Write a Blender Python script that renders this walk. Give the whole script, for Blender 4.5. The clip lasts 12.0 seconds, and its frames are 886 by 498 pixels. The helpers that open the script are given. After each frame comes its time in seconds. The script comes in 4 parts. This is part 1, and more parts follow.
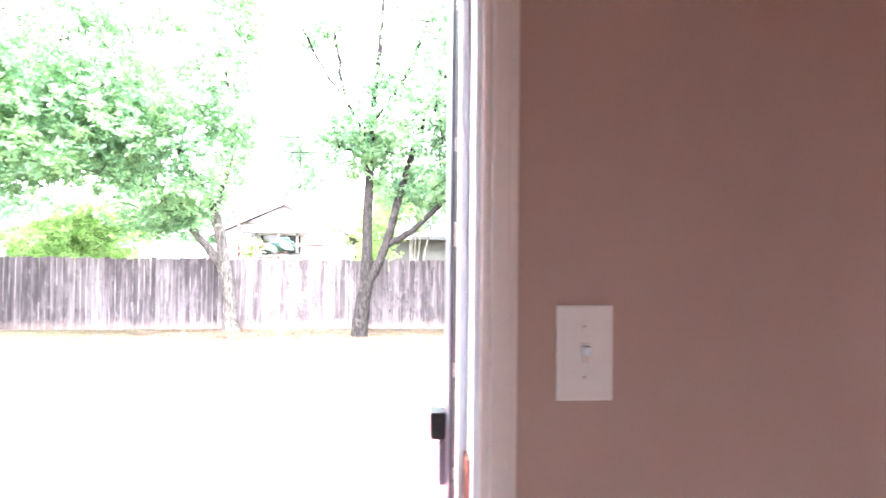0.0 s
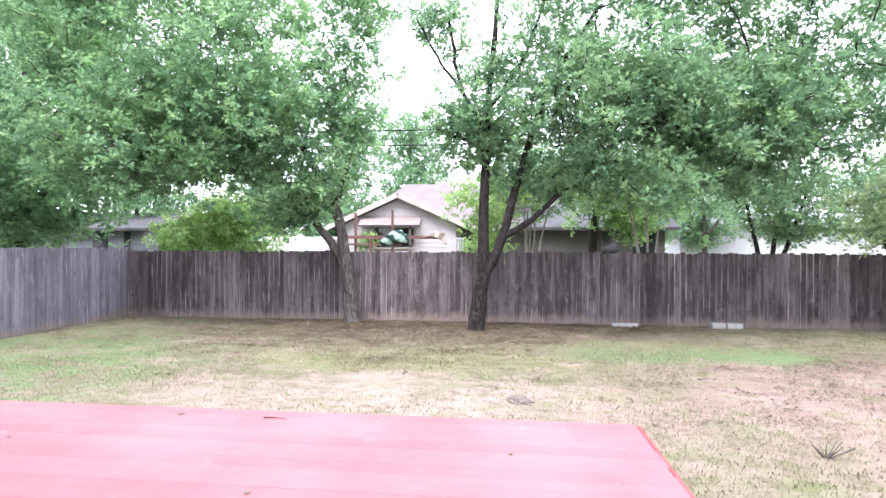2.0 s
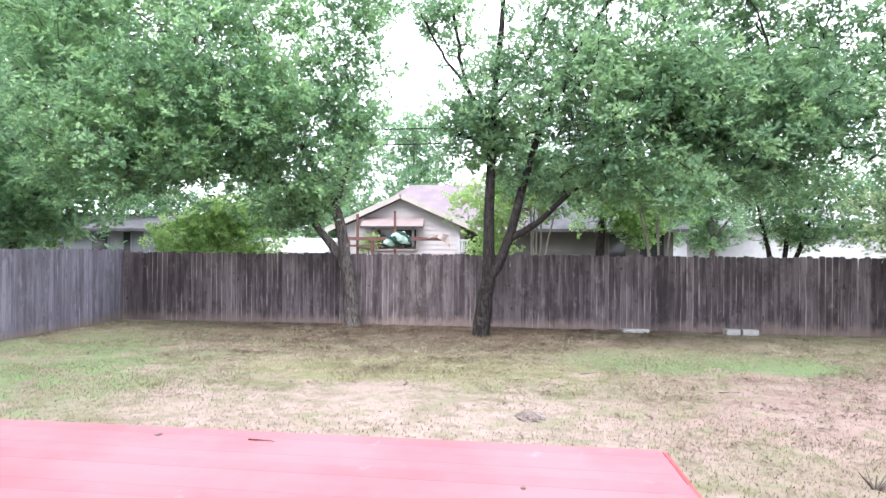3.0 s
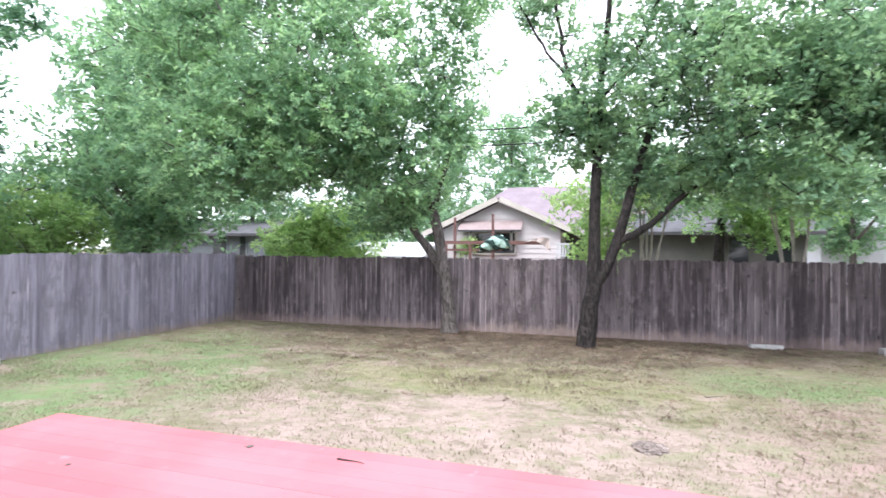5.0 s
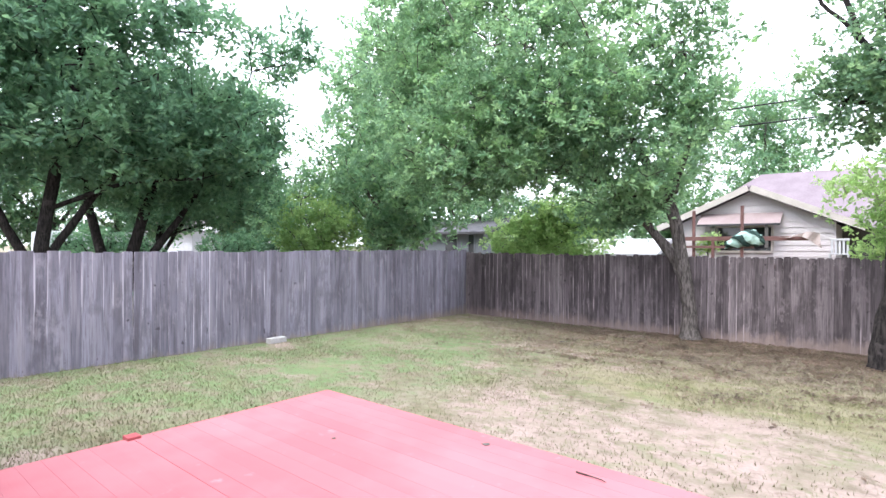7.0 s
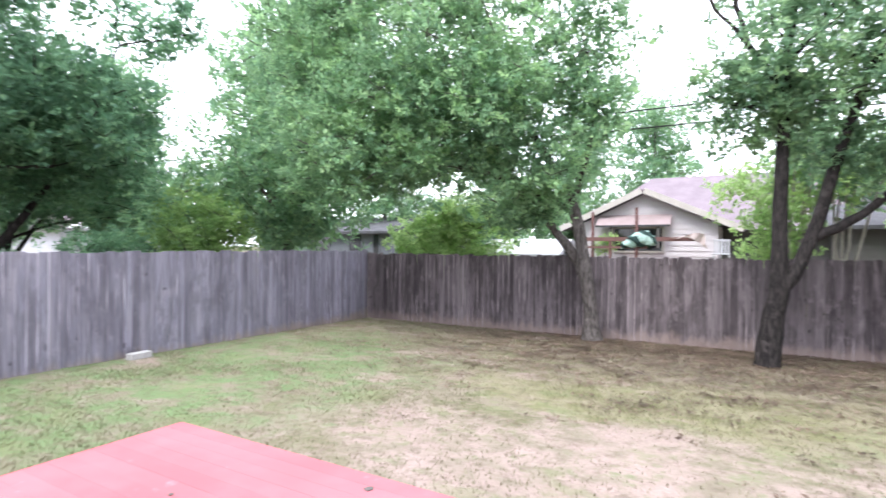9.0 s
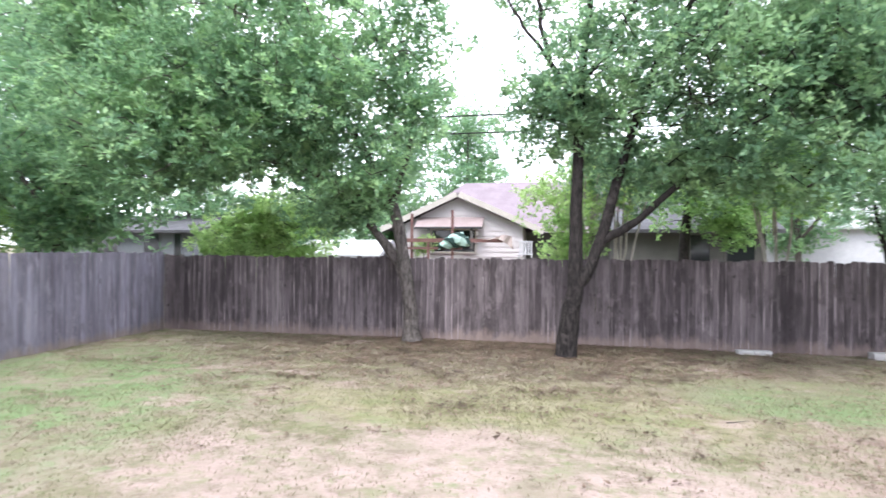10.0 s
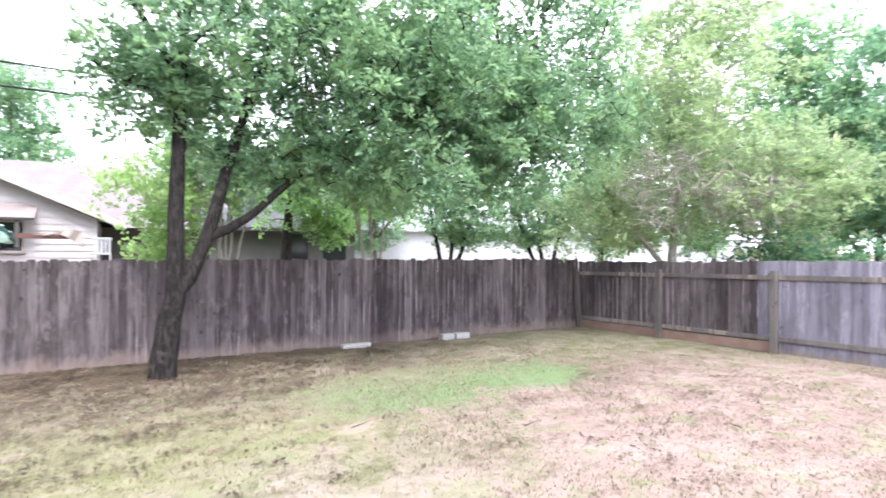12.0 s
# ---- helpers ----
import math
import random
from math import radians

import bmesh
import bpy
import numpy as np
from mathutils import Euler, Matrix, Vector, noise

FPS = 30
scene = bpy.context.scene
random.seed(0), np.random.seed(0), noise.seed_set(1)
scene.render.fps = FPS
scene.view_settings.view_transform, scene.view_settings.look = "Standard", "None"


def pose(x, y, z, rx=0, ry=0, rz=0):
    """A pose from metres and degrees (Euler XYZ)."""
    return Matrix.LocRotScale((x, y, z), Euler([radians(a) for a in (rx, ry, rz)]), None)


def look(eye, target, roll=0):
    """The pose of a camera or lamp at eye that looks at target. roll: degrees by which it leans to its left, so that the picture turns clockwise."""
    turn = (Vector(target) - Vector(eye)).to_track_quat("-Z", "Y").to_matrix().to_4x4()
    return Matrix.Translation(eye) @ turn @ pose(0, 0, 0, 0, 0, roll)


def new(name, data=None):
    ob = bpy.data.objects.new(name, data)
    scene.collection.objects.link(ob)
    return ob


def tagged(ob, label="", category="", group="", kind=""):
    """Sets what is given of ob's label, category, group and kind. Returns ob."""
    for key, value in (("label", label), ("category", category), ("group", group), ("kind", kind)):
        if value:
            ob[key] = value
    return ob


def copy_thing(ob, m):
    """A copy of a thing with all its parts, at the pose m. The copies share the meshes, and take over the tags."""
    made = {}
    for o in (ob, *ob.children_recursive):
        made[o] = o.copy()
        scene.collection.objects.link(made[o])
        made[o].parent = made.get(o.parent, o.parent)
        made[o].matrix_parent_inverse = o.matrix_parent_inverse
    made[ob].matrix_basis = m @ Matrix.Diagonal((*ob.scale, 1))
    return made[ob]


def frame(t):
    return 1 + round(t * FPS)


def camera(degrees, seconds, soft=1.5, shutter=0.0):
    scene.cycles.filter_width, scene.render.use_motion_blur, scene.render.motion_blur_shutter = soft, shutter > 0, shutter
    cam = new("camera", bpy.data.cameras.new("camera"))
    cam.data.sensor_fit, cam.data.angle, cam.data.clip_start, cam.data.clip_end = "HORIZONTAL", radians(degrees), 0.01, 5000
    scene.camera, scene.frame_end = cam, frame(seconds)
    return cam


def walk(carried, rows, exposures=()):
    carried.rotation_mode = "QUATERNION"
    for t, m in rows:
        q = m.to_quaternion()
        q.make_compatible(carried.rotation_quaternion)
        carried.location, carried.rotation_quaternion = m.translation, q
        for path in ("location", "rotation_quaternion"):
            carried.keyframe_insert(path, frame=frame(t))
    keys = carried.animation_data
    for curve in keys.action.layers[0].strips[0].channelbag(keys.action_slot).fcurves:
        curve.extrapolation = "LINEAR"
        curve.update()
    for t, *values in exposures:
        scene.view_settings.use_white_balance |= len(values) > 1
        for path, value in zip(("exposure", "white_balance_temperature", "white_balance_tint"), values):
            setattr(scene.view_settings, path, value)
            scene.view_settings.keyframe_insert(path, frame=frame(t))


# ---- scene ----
cam = camera(79.0, 12.0, soft=1.5, shutter=0.3)
PATH = [
    (0, (2.701, 1.939, 1.930), (2.873, 3.932, 1.956), 0.60),
    (0.5, (2.540, 1.776, 1.922), (2.545, 3.776, 1.944), 0.40),
    (1, (2.469, 1.774, 1.925), (2.312, 3.768, 1.932), 0.20),
    (1.5, (2.449, 2.021, 1.933), (2.248, 4.011, 1.926), 0.20),
    (1.7, (2.446, 2.164, 1.933), (2.239, 4.153, 1.924), 0.30),
    (2, (2.430, 2.294, 1.930), (2.213, 4.282, 1.922), 0.20),
    (2.5, (2.399, 2.523, 1.940), (2.173, 4.510, 1.933), 0.28),
    (4.3, (2.317, 3.159, 1.986), (2.045, 5.141, 1.998), 0.48),
    (4.5, (2.304, 3.193, 1.986), (1.973, 5.165, 1.999), 0.48),
    (5, (2.261, 3.209, 1.975), (1.678, 5.122, 1.982), 0.43),
    (5.5, (2.214, 3.227, 1.967), (1.435, 5.069, 1.975), 0.42),
    (6, (2.162, 3.244, 1.965), (1.181, 4.987, 1.969), 0.42),
    (6.5, (2.115, 3.264, 1.975), (0.899, 4.852, 1.976), 0.36),
    (6.7, (2.090, 3.299, 1.978), (0.798, 4.825, 1.969), 0.35),
    (8.5, (1.796, 3.904, 1.969), (0.518, 5.443, 1.962), 0.38),
    (9, (1.738, 4.080, 1.982), (0.723, 5.804, 1.975), 0.42),
    (9.5, (1.684, 4.268, 1.996), (0.961, 6.133, 1.988), 0.42),
    (10, (1.609, 4.429, 1.995), (1.210, 6.389, 1.995), 0.40),
    (10.5, (1.550, 4.599, 1.989), (1.498, 6.599, 1.995), 0.38),
    (11, (1.525, 4.828, 1.989), (1.864, 6.799, 1.992), 0.38),
    (11.5, (1.505, 5.100, 1.995), (2.163, 6.989, 1.998), 0.40),
    (12, (1.469, 5.377, 2.004), (2.467, 7.109, 2.008), 0.40),
]
EXPOSURES = [(0, 4.5), (0.25, 3.85), (0.5, 3.25), (0.75, 2.85), (1.0, 2.5), (1.5, 2.15), (2.0, 1.98), (3.0, 1.84), (8.0, 1.76), (10.5, 1.84), (12.0, 2.12)]
walk(cam, [(t, look(eye, target, roll)) for t, eye, target, roll in PATH], EXPOSURES)

# ---- world and sun: a bright overcast day ----
world = bpy.data.worlds.new("overcast")
scene.world = world
world.use_nodes = True
wn = world.node_tree
bg = wn.nodes["Background"]
sky = wn.nodes.new("ShaderNodeTexSky")
sky.sky_type = "NISHITA"
sky.sun_disc = False
sky.sun_elevation, sky.sun_rotation = radians(58), radians(200)
cloud = wn.nodes.new("ShaderNodeMix")
cloud.data_type = "RGBA"
cloud.inputs["Factor"].default_value = 0.82
cloud.inputs["B"].default_value = (11.9, 12.2, 14.2, 1)
wn.links.new(sky.outputs[0], cloud.inputs["A"])
wn.links.new(cloud.outputs["Result"], bg.inputs["Color"])
bg.inputs["Strength"].default_value = 0.11
sun = new("sun", bpy.data.lights.new("sun", "SUN"))
sun.data.energy, sun.data.angle, sun.data.color = 1.2, radians(25), (1.0, 0.985, 0.96)
sun.rotation_euler = (radians(30), radians(10), radians(-20))


# ---- materials ----
def nodes_of(name, rough=0.8, spec=0.3):
    m = bpy.data.materials.new(name)
    m.use_nodes = True
    nt = m.node_tree
    p = nt.nodes["Principled BSDF"]
    p.inputs["Roughness"].default_value = rough
    p.inputs["Specular IOR Level"].default_value = spec
    return m, nt, p


def mix(nt, fac, a, b, mode="MIX"):
    n = nt.nodes.new("ShaderNodeMix")
    n.data_type, n.blend_type = "RGBA", mode
    for key, v in (("Factor", fac), ("A", a), ("B", b)):
        if hasattr(v, "is_output"):
            nt.links.new(v, n.inputs[key])
        elif key == "Factor":
            n.inputs[key].default_value = v
        else:
            n.inputs[key].default_value = (*v, 1)
    return n.outputs["Result"]


def ramp(nt, src, lo, hi):
    n = nt.nodes.new("ShaderNodeMapRange")
    n.interpolation_type = "SMOOTHSTEP"
    n.inputs["From Min"].default_value, n.inputs["From Max"].default_value = lo, hi
    nt.links.new(src, n.inputs["Value"])
    return n.outputs[0]


def mapped(nt, src, scale=(1, 1, 1), loc=(0, 0, 0)):
    n = nt.nodes.new("ShaderNodeMapping")
    n.inputs["Scale"].default_value, n.inputs["Location"].default_value = scale, loc
    nt.links.new(src, n.inputs["Vector"])
    return n.outputs[0]


def noise_of(nt, vec, scale, detail=4.0, rough=0.6):
    n = nt.nodes.new("ShaderNodeTexNoise")
    n.inputs["Scale"].default_value, n.inputs["Detail"].default_value, n.inputs["Roughness"].default_value = scale, detail, rough
    nt.links.new(vec, n.inputs["Vector"])
    return n.outputs[0]


def bump(nt, p, height, strength=0.3, distance=0.01):
    n = nt.nodes.new("ShaderNodeBump")
    n.inputs["Strength"].default_value, n.inputs["Distance"].default_value = strength, distance
    nt.links.new(height, n.inputs["Height"])
    nt.links.new(n.outputs[0], p.inputs["Normal"])


def position(nt):
    return nt.nodes.new("ShaderNodeNewGeometry").outputs["Position"]


def paint(name, a, b, rough=0.6, scale=3.0, grain=60.0, spec=0.3, relief=0.15, metal=0.0, fleck=0.25):
    """Two tones in large blotches and a fine grain."""
    m, nt, p = nodes_of(name, rough, spec)
    pos = position(nt)
    big, fine = noise_of(nt, pos, scale), noise_of(nt, pos, grain, 3)
    col = mix(nt, ramp(nt, big, 0.35, 0.65), a, b)
    col = mix(nt, fleck, col, mix(nt, ramp(nt, fine, 0.3, 0.7), [c * 0.7 for c in a], [min(1, c * 1.2) for c in b]))
    nt.links.new(col, p.inputs["Base Color"])
    p.inputs["Metallic"].default_value = metal
    bump(nt, p, fine, relief, 0.004)
    return m


def weathered(name, tones, streak=(26, 26, 0.9)):
    """Bare weathered boards: each board its own tone, with streaks along the grain."""
    m, nt, p = nodes_of(name, 0.9, 0.15)
    info = nt.nodes.new("ShaderNodeObjectInfo")
    tex = nt.nodes.new("ShaderNodeTexCoord").outputs["Object"]
    off = nt.nodes.new("ShaderNodeVectorMath")
    off.operation = "SCALE"
    off.inputs[0].default_value = (17, 31, 23)
    nt.links.new(info.outputs["Random"], off.inputs["Scale"])
    add = nt.nodes.new("ShaderNodeVectorMath")
    nt.links.new(tex, add.inputs[0])
    nt.links.new(off.outputs[0], add.inputs[1])
    v = add.outputs[0]
    grain = noise_of(nt, mapped(nt, v, streak), 2.2, 5, 0.65)
    fine = noise_of(nt, mapped(nt, v, (90, 90, 3)), 1.5, 3)
    blotch = noise_of(nt, mapped(nt, v, (3, 3, 1.3)), 1.4, 3)
    col = mix(nt, ramp(nt, info.outputs["Random"], 0.1, 0.9), tones[0], tones[1])
    col = mix(nt, ramp(nt, grain, 0.45, 0.72), col, mix(nt, 0.85, col, tones[2]))
    stain = noise_of(nt, mapped(nt, v, (11, 11, 0.5)), 1.1, 4, 0.6)
    col = mix(nt, ramp(nt, stain, 0.5, 0.64), col, mix(nt, 0.58, col, tones[2]))
    col = mix(nt, ramp(nt, stain, 0.46, 0.34), col, mix(nt, 0.6, col, [c * 1.3 for c in tones[3]]))
    col = mix(nt, ramp(nt, blotch, 0.42, 0.85), col, mix(nt, 0.55, col, tones[3]))
    col = mix(nt, ramp(nt, fine, 0.2, 0.85), mix(nt, 0.22, col, tones[2]), col)
    # algae and splash dirt near the ground
    knot = noise_of(nt, mapped(nt, v, (16, 16, 9)), 0.7, 1)
    col = mix(nt, ramp(nt, knot, 0.72, 0.77), col, mix(nt, 0.8, col, [c * 0.7 for c in tones[2]]))
    pos = position(nt)
    sep = nt.nodes.new("ShaderNodeSeparateXYZ")
    nt.links.new(pos, sep.inputs[0])
    edge = nt.nodes.new("ShaderNodeMath")
    edge.operation = "MULTIPLY_ADD"
    nt.links.new(noise_of(nt, mapped(nt, pos, (6, 6, 2)), 1.0, 4), edge.inputs[0])
    edge.inputs[1].default_value = -0.55
    nt.links.new(sep.outputs["Z"], edge.inputs[2])
    damp = noise_of(nt, mapped(nt, pos, (2.2, 2.2, 1.0)), 1.3, 5, 0.68)
    col = mix(nt, ramp(nt, damp, 0.5, 0.62), col, mix(nt, 0.42, col, tones[2]))
    pale = noise_of(nt, mapped(nt, pos, (3.1, 3.1, 1.6)), 1.7, 5, 0.7)
    col = mix(nt, ramp(nt, pale, 0.56, 0.68), col, mix(nt, 0.4, col, [c * 1.35 for c in tones[3]]))
    col = mix(nt, ramp(nt, edge.outputs[0], 0.02, -0.22), col, mix(nt, 0.62, col, tones[4]))
    broad = noise_of(nt, mapped(nt, pos, (0.45, 0.45, 0.25)), 1.0, 2)
    col = mix(nt, ramp(nt, broad, 0.52, 0.68), col, mix(nt, 0.45, col, tones[2]))
    # bleached fibres along the board edges
    sx = nt.nodes.new("ShaderNodeSeparateXYZ")
    nt.links.new(tex, sx.inputs[0])
    ab = nt.nodes.new("ShaderNodeMath")
    ab.operation = "ABSOLUTE"
    nt.links.new(sx.outputs["X"], ab.inputs[0])
    wear = nt.nodes.new("ShaderNodeMath")
    wear.operation = "MULTIPLY"
    nt.links.new(ramp(nt, ab.outputs[0], 0.054, 0.068), wear.inputs[0])
    nt.links.new(ramp(nt, noise_of(nt, mapped(nt, v, (40, 40, 1.6)), 0.8, 3), 0.44, 0.56), wear.inputs[1])
    where = nt.nodes.new("ShaderNodeMath")
    where.operation = "MULTIPLY"
    nt.links.new(wear.outputs[0], where.inputs[0])
    nt.links.new(ramp(nt, noise_of(nt, mapped(nt, pos, (0.7, 0.7, 0.5), (3, 1, 0)), 1.0, 3), 0.48, 0.6), where.inputs[1])
    col = mix(nt, where.outputs[0], col, [c * 1.9 for c in tones[3]])
    nt.links.new(col, p.inputs["Base Color"])
    bump(nt, p, fine, 0.4, 0.004)
    return m


def spot(nt, vec, centre, radius):
    """1 at the centre of a patch, 0 past its rim."""
    v = mapped(nt, vec, [1 / r for r in radius], [-c / r for c, r in zip(centre, radius)])
    g = nt.nodes.new("ShaderNodeTexGradient")
    g.gradient_type = "SPHERICAL"
    nt.links.new(v, g.inputs[0])
    rag = nt.nodes.new("ShaderNodeMath")
    rag.operation = "MULTIPLY_ADD"
    nt.links.new(noise_of(nt, position(nt), 3.2, 5, 0.7), rag.inputs[0])
    rag.inputs[1].default_value = 1.3
    nt.links.new(g.outputs["Fac"], rag.inputs[2])
    return ramp(nt, rag.outputs[0], 0.68, 1.12)


def lawn_colour(nt, fresh):
    """Dry lawn: straw and soil, with greener patches and a brown leafy strip under the trees."""
    pos = position(nt)
    warp = nt.nodes.new("ShaderNodeTexNoise")
    warp.inputs["Scale"].default_value, warp.inputs["Detail"].default_value = 0.9, 5
    nt.links.new(pos, warp.inputs["Vector"])
    w2 = nt.nodes.new("ShaderNodeVectorMath")
    w2.operation = "MULTIPLY_ADD"
    nt.links.new(warp.outputs["Color"], w2.inputs[0])
    w2.inputs[1].default_value = (2.4, 2.4, 0)
    nt.links.new(pos, w2.inputs[2])
    flat = mapped(nt, w2.outputs[0], (1, 1, 0), (-1.2, -1.2, 0))
    mid, fine = noise_of(nt, pos, 2.6, 5), noise_of(nt, pos, 24, 4, 0.7)
    straw, soil, green, litter = (0.215, 0.188, 0.142), (0.33, 0.258, 0.232), (0.13, 0.205, 0.088), (0.185, 0.148, 0.116)
    col = mix(nt, ramp(nt, mid, 0.44, 0.58), straw, (0.122, 0.126, 0.0648))
    col = mix(nt, ramp(nt, noise_of(nt, pos, 0.9, 4), 0.5, 0.68), col, mix(nt, 0.6, col, soil))
    col = mix(nt, spot(nt, flat, (1.2, 8.2, 0), (4.8, 1.9, 1)), col, mix(nt, ramp(nt, mid, 0.38, 0.66), soil, straw))
    col = mix(nt, spot(nt, flat, (8.2, 9.0, 0), (5.6, 4.2, 1)), col, mix(nt, ramp(nt, mid, 0.4, 0.62), (0.255, 0.18, 0.163), (0.295, 0.22, 0.2)))
    col = mix(nt, spot(nt, flat, (-5.2, 8.5, 0), (3.4, 7.0, 1)), col, mix(nt, ramp(nt, mid, 0.4, 0.66), green, straw))
    col = mix(nt, spot(nt, flat, (1.0, 11.0, 0), (4.0, 1.6, 1)), col, mix(nt, 0.45, col, (0.223, 0.223, 0.108)))
    col = mix(nt, spot(nt, flat, (5.6, 12.1, 0), (2.9, 1.5, 1)), col, green)
    col = mix(nt, spot(nt, flat, (1.4, 14.6, 0), (8.5, 4.0, 1)), col, mix(nt, 0.6, col, mix(nt, ramp(nt, mid, 0.35, 0.7), litter, (0.235, 0.195, 0.14))))
    # small dark leaf shadows, put into the ground colour as noise
    leaf_shade = noise_of(nt, pos, 5.0, 6, 0.75)
    col = mix(nt, ramp(nt, leaf_shade, 0.48, 0.66), col, mix(nt, 0.55, col, (0.1, 0.078, 0.055)))
    bare = noise_of(nt, mapped(nt, pos, (0.8, 1.3, 1)), 0.62, 5, 0.66)
    col = mix(nt, ramp(nt, bare, 0.56, 0.65), col, mix(nt, 0.7, col, (0.32, 0.245, 0.222)))
    tuft = noise_of(nt, mapped(nt, pos, (1, 1.4, 1)), 1.5, 5, 0.65)
    col = mix(nt, ramp(nt, tuft, 0.54, 0.63), col, mix(nt, 0.4, col, (0.15, 0.19, 0.08)))
    return mix(nt, ramp(nt, fine, 0.25, 0.75), mix(nt, 0.35, col, litter), col if not fresh else mix(nt, 0.3, col, (0.259, 0.259, 0.151))), fine


def lawn(name, fresh=False):
    m, nt, p = nodes_of(name, 0.95, 0.1)
    col, fine = lawn_colour(nt, fresh)
    if fresh:
        isl = nt.nodes.new("ShaderNodeNewGeometry").outputs["Random Per Island"]
        col = mix(nt, ramp(nt, isl, 0.0, 1.0), mix(nt, 0.35, col, (0.165, 0.2, 0.1)), mix(nt, 0.3, col, (0.317, 0.288, 0.202)))
    nt.links.new(col, p.inputs["Base Color"])
    if not fresh:
        bump(nt, p, fine, 0.6, 0.03)
    return m


def foliage(name, dark, light, tip):
    """Leaves: a tone for each leaf, some light shining through."""
    m, nt, p = nodes_of(name, 0.55, 0.3)
    isl = nt.nodes.new("ShaderNodeNewGeometry").outputs["Random Per Island"]
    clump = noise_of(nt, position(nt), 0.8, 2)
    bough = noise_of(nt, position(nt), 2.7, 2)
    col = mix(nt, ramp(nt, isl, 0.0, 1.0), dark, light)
    # noise paints dark inner foliage and highlighted sprays into the leaf colour
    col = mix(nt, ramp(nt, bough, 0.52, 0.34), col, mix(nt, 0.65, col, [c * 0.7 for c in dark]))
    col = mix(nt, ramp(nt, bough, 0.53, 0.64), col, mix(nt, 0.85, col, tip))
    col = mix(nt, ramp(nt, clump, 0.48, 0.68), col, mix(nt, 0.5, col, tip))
    nt.links.new(col, p.inputs["Base Color"])
    tr = nt.nodes.new("ShaderNodeBsdfTranslucent")
    nt.links.new(mix(nt, 0.5, col, tip), tr.inputs["Color"])
    sh = nt.nodes.new("ShaderNodeMixShader")
    sh.inputs[0].default_value = 0.6
    nt.links.new(p.outputs[0], sh.inputs[1])
    nt.links.new(tr.outputs[0], sh.inputs[2])
    nt.links.new(sh.outputs[0], nt.nodes["Material Output"].inputs["Surface"])
    return m


def bark(name, a, b):
    m, nt, p = nodes_of(name, 0.95, 0.1)
    pos = position(nt)
    ridge = noise_of(nt, mapped(nt, pos, (14, 14, 3)), 2.0, 5, 0.7)
    lichen = noise_of(nt, pos, 5, 3)
    col = mix(nt, ramp(nt, ridge, 0.35, 0.65), a, b)
    col = mix(nt, ramp(nt, lichen, 0.58, 0.75), col, [min(1, c * 1.5) for c in b])
    nt.links.new(col, p.inputs["Base Color"])
    bump(nt, p, ridge, 0.9, 0.03)
    return m


def clear_glass(name):
    m, nt, p = nodes_of(name, 0.02, 0.5)
    p.inputs["Transmission Weight"].default_value = 1.0
    p.inputs["IOR"].default_value = 1.45
    p.inputs["Base Color"].default_value = (0.93, 0.96, 0.95, 1)
    return m


def dark_pane(name):
    m, nt, p = nodes_of(name, 0.08, 0.5)
    p.inputs["Base Color"].default_value = (0.02, 0.022, 0.025, 1)
    return m


M_GROUND, M_BLADES = lawn("dry_lawn"), lawn("grass_blades", True)
GREYS = [(0.08, 0.066, 0.069), (0.185, 0.156, 0.161), (0.03, 0.025, 0.026), (0.185, 0.157, 0.16), (0.25, 0.19, 0.168)]
BLUEGREYS = [(0.19, 0.178, 0.22), (0.3, 0.285, 0.345), (0.1, 0.09, 0.106), (0.26, 0.24, 0.27), (0.27, 0.21, 0.155)]
M_FENCE, M_FENCE_L = weathered("weathered_boards", GREYS), weathered("blue_grey_boards", BLUEGREYS)
M_RAIL = weathered("pale_rails", [(0.138, 0.124, 0.118), (0.178, 0.162, 0.153), (0.0808, 0.0702, 0.0662), (0.144, 0.118, 0.104), (0.15, 0.115, 0.0976)])
M_RUST = paint("rust_brown_board", (0.2, 0.125, 0.1), (0.25, 0.17, 0.14), 0.9)
M_BARK1 = bark("grey_bark", (0.038, 0.033, 0.031), (0.15, 0.132, 0.122))
M_BARK2 = bark("dark_bark", (0.013, 0.0115, 0.0115), (0.046, 0.04, 0.038))
M_BARK3 = bark("pale_bark", (0.259, 0.23, 0.202), (0.374, 0.346, 0.31))
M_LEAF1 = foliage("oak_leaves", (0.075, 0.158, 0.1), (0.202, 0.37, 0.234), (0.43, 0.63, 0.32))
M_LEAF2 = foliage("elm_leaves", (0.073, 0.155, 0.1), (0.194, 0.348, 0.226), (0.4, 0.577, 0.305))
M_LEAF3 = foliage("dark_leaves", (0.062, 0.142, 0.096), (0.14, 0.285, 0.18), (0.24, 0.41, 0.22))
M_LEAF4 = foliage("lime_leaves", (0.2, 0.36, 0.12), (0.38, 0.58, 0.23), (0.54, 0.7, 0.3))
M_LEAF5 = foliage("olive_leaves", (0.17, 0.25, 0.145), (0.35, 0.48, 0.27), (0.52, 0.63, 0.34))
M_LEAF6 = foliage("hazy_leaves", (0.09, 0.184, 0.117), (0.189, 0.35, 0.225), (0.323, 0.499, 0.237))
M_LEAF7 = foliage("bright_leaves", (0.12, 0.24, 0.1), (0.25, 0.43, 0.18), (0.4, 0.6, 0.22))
M_LITTER = foliage("fallen_leaves", (0.075, 0.057, 0.046), (0.215, 0.16, 0.122), (0.3, 0.225, 0.175))
M_WALL = paint("pink_beige_paint", (0.46, 0.322, 0.288), (0.5, 0.352, 0.315), 0.7, 1.5, 300, 0.25, 0.1, fleck=0.05)
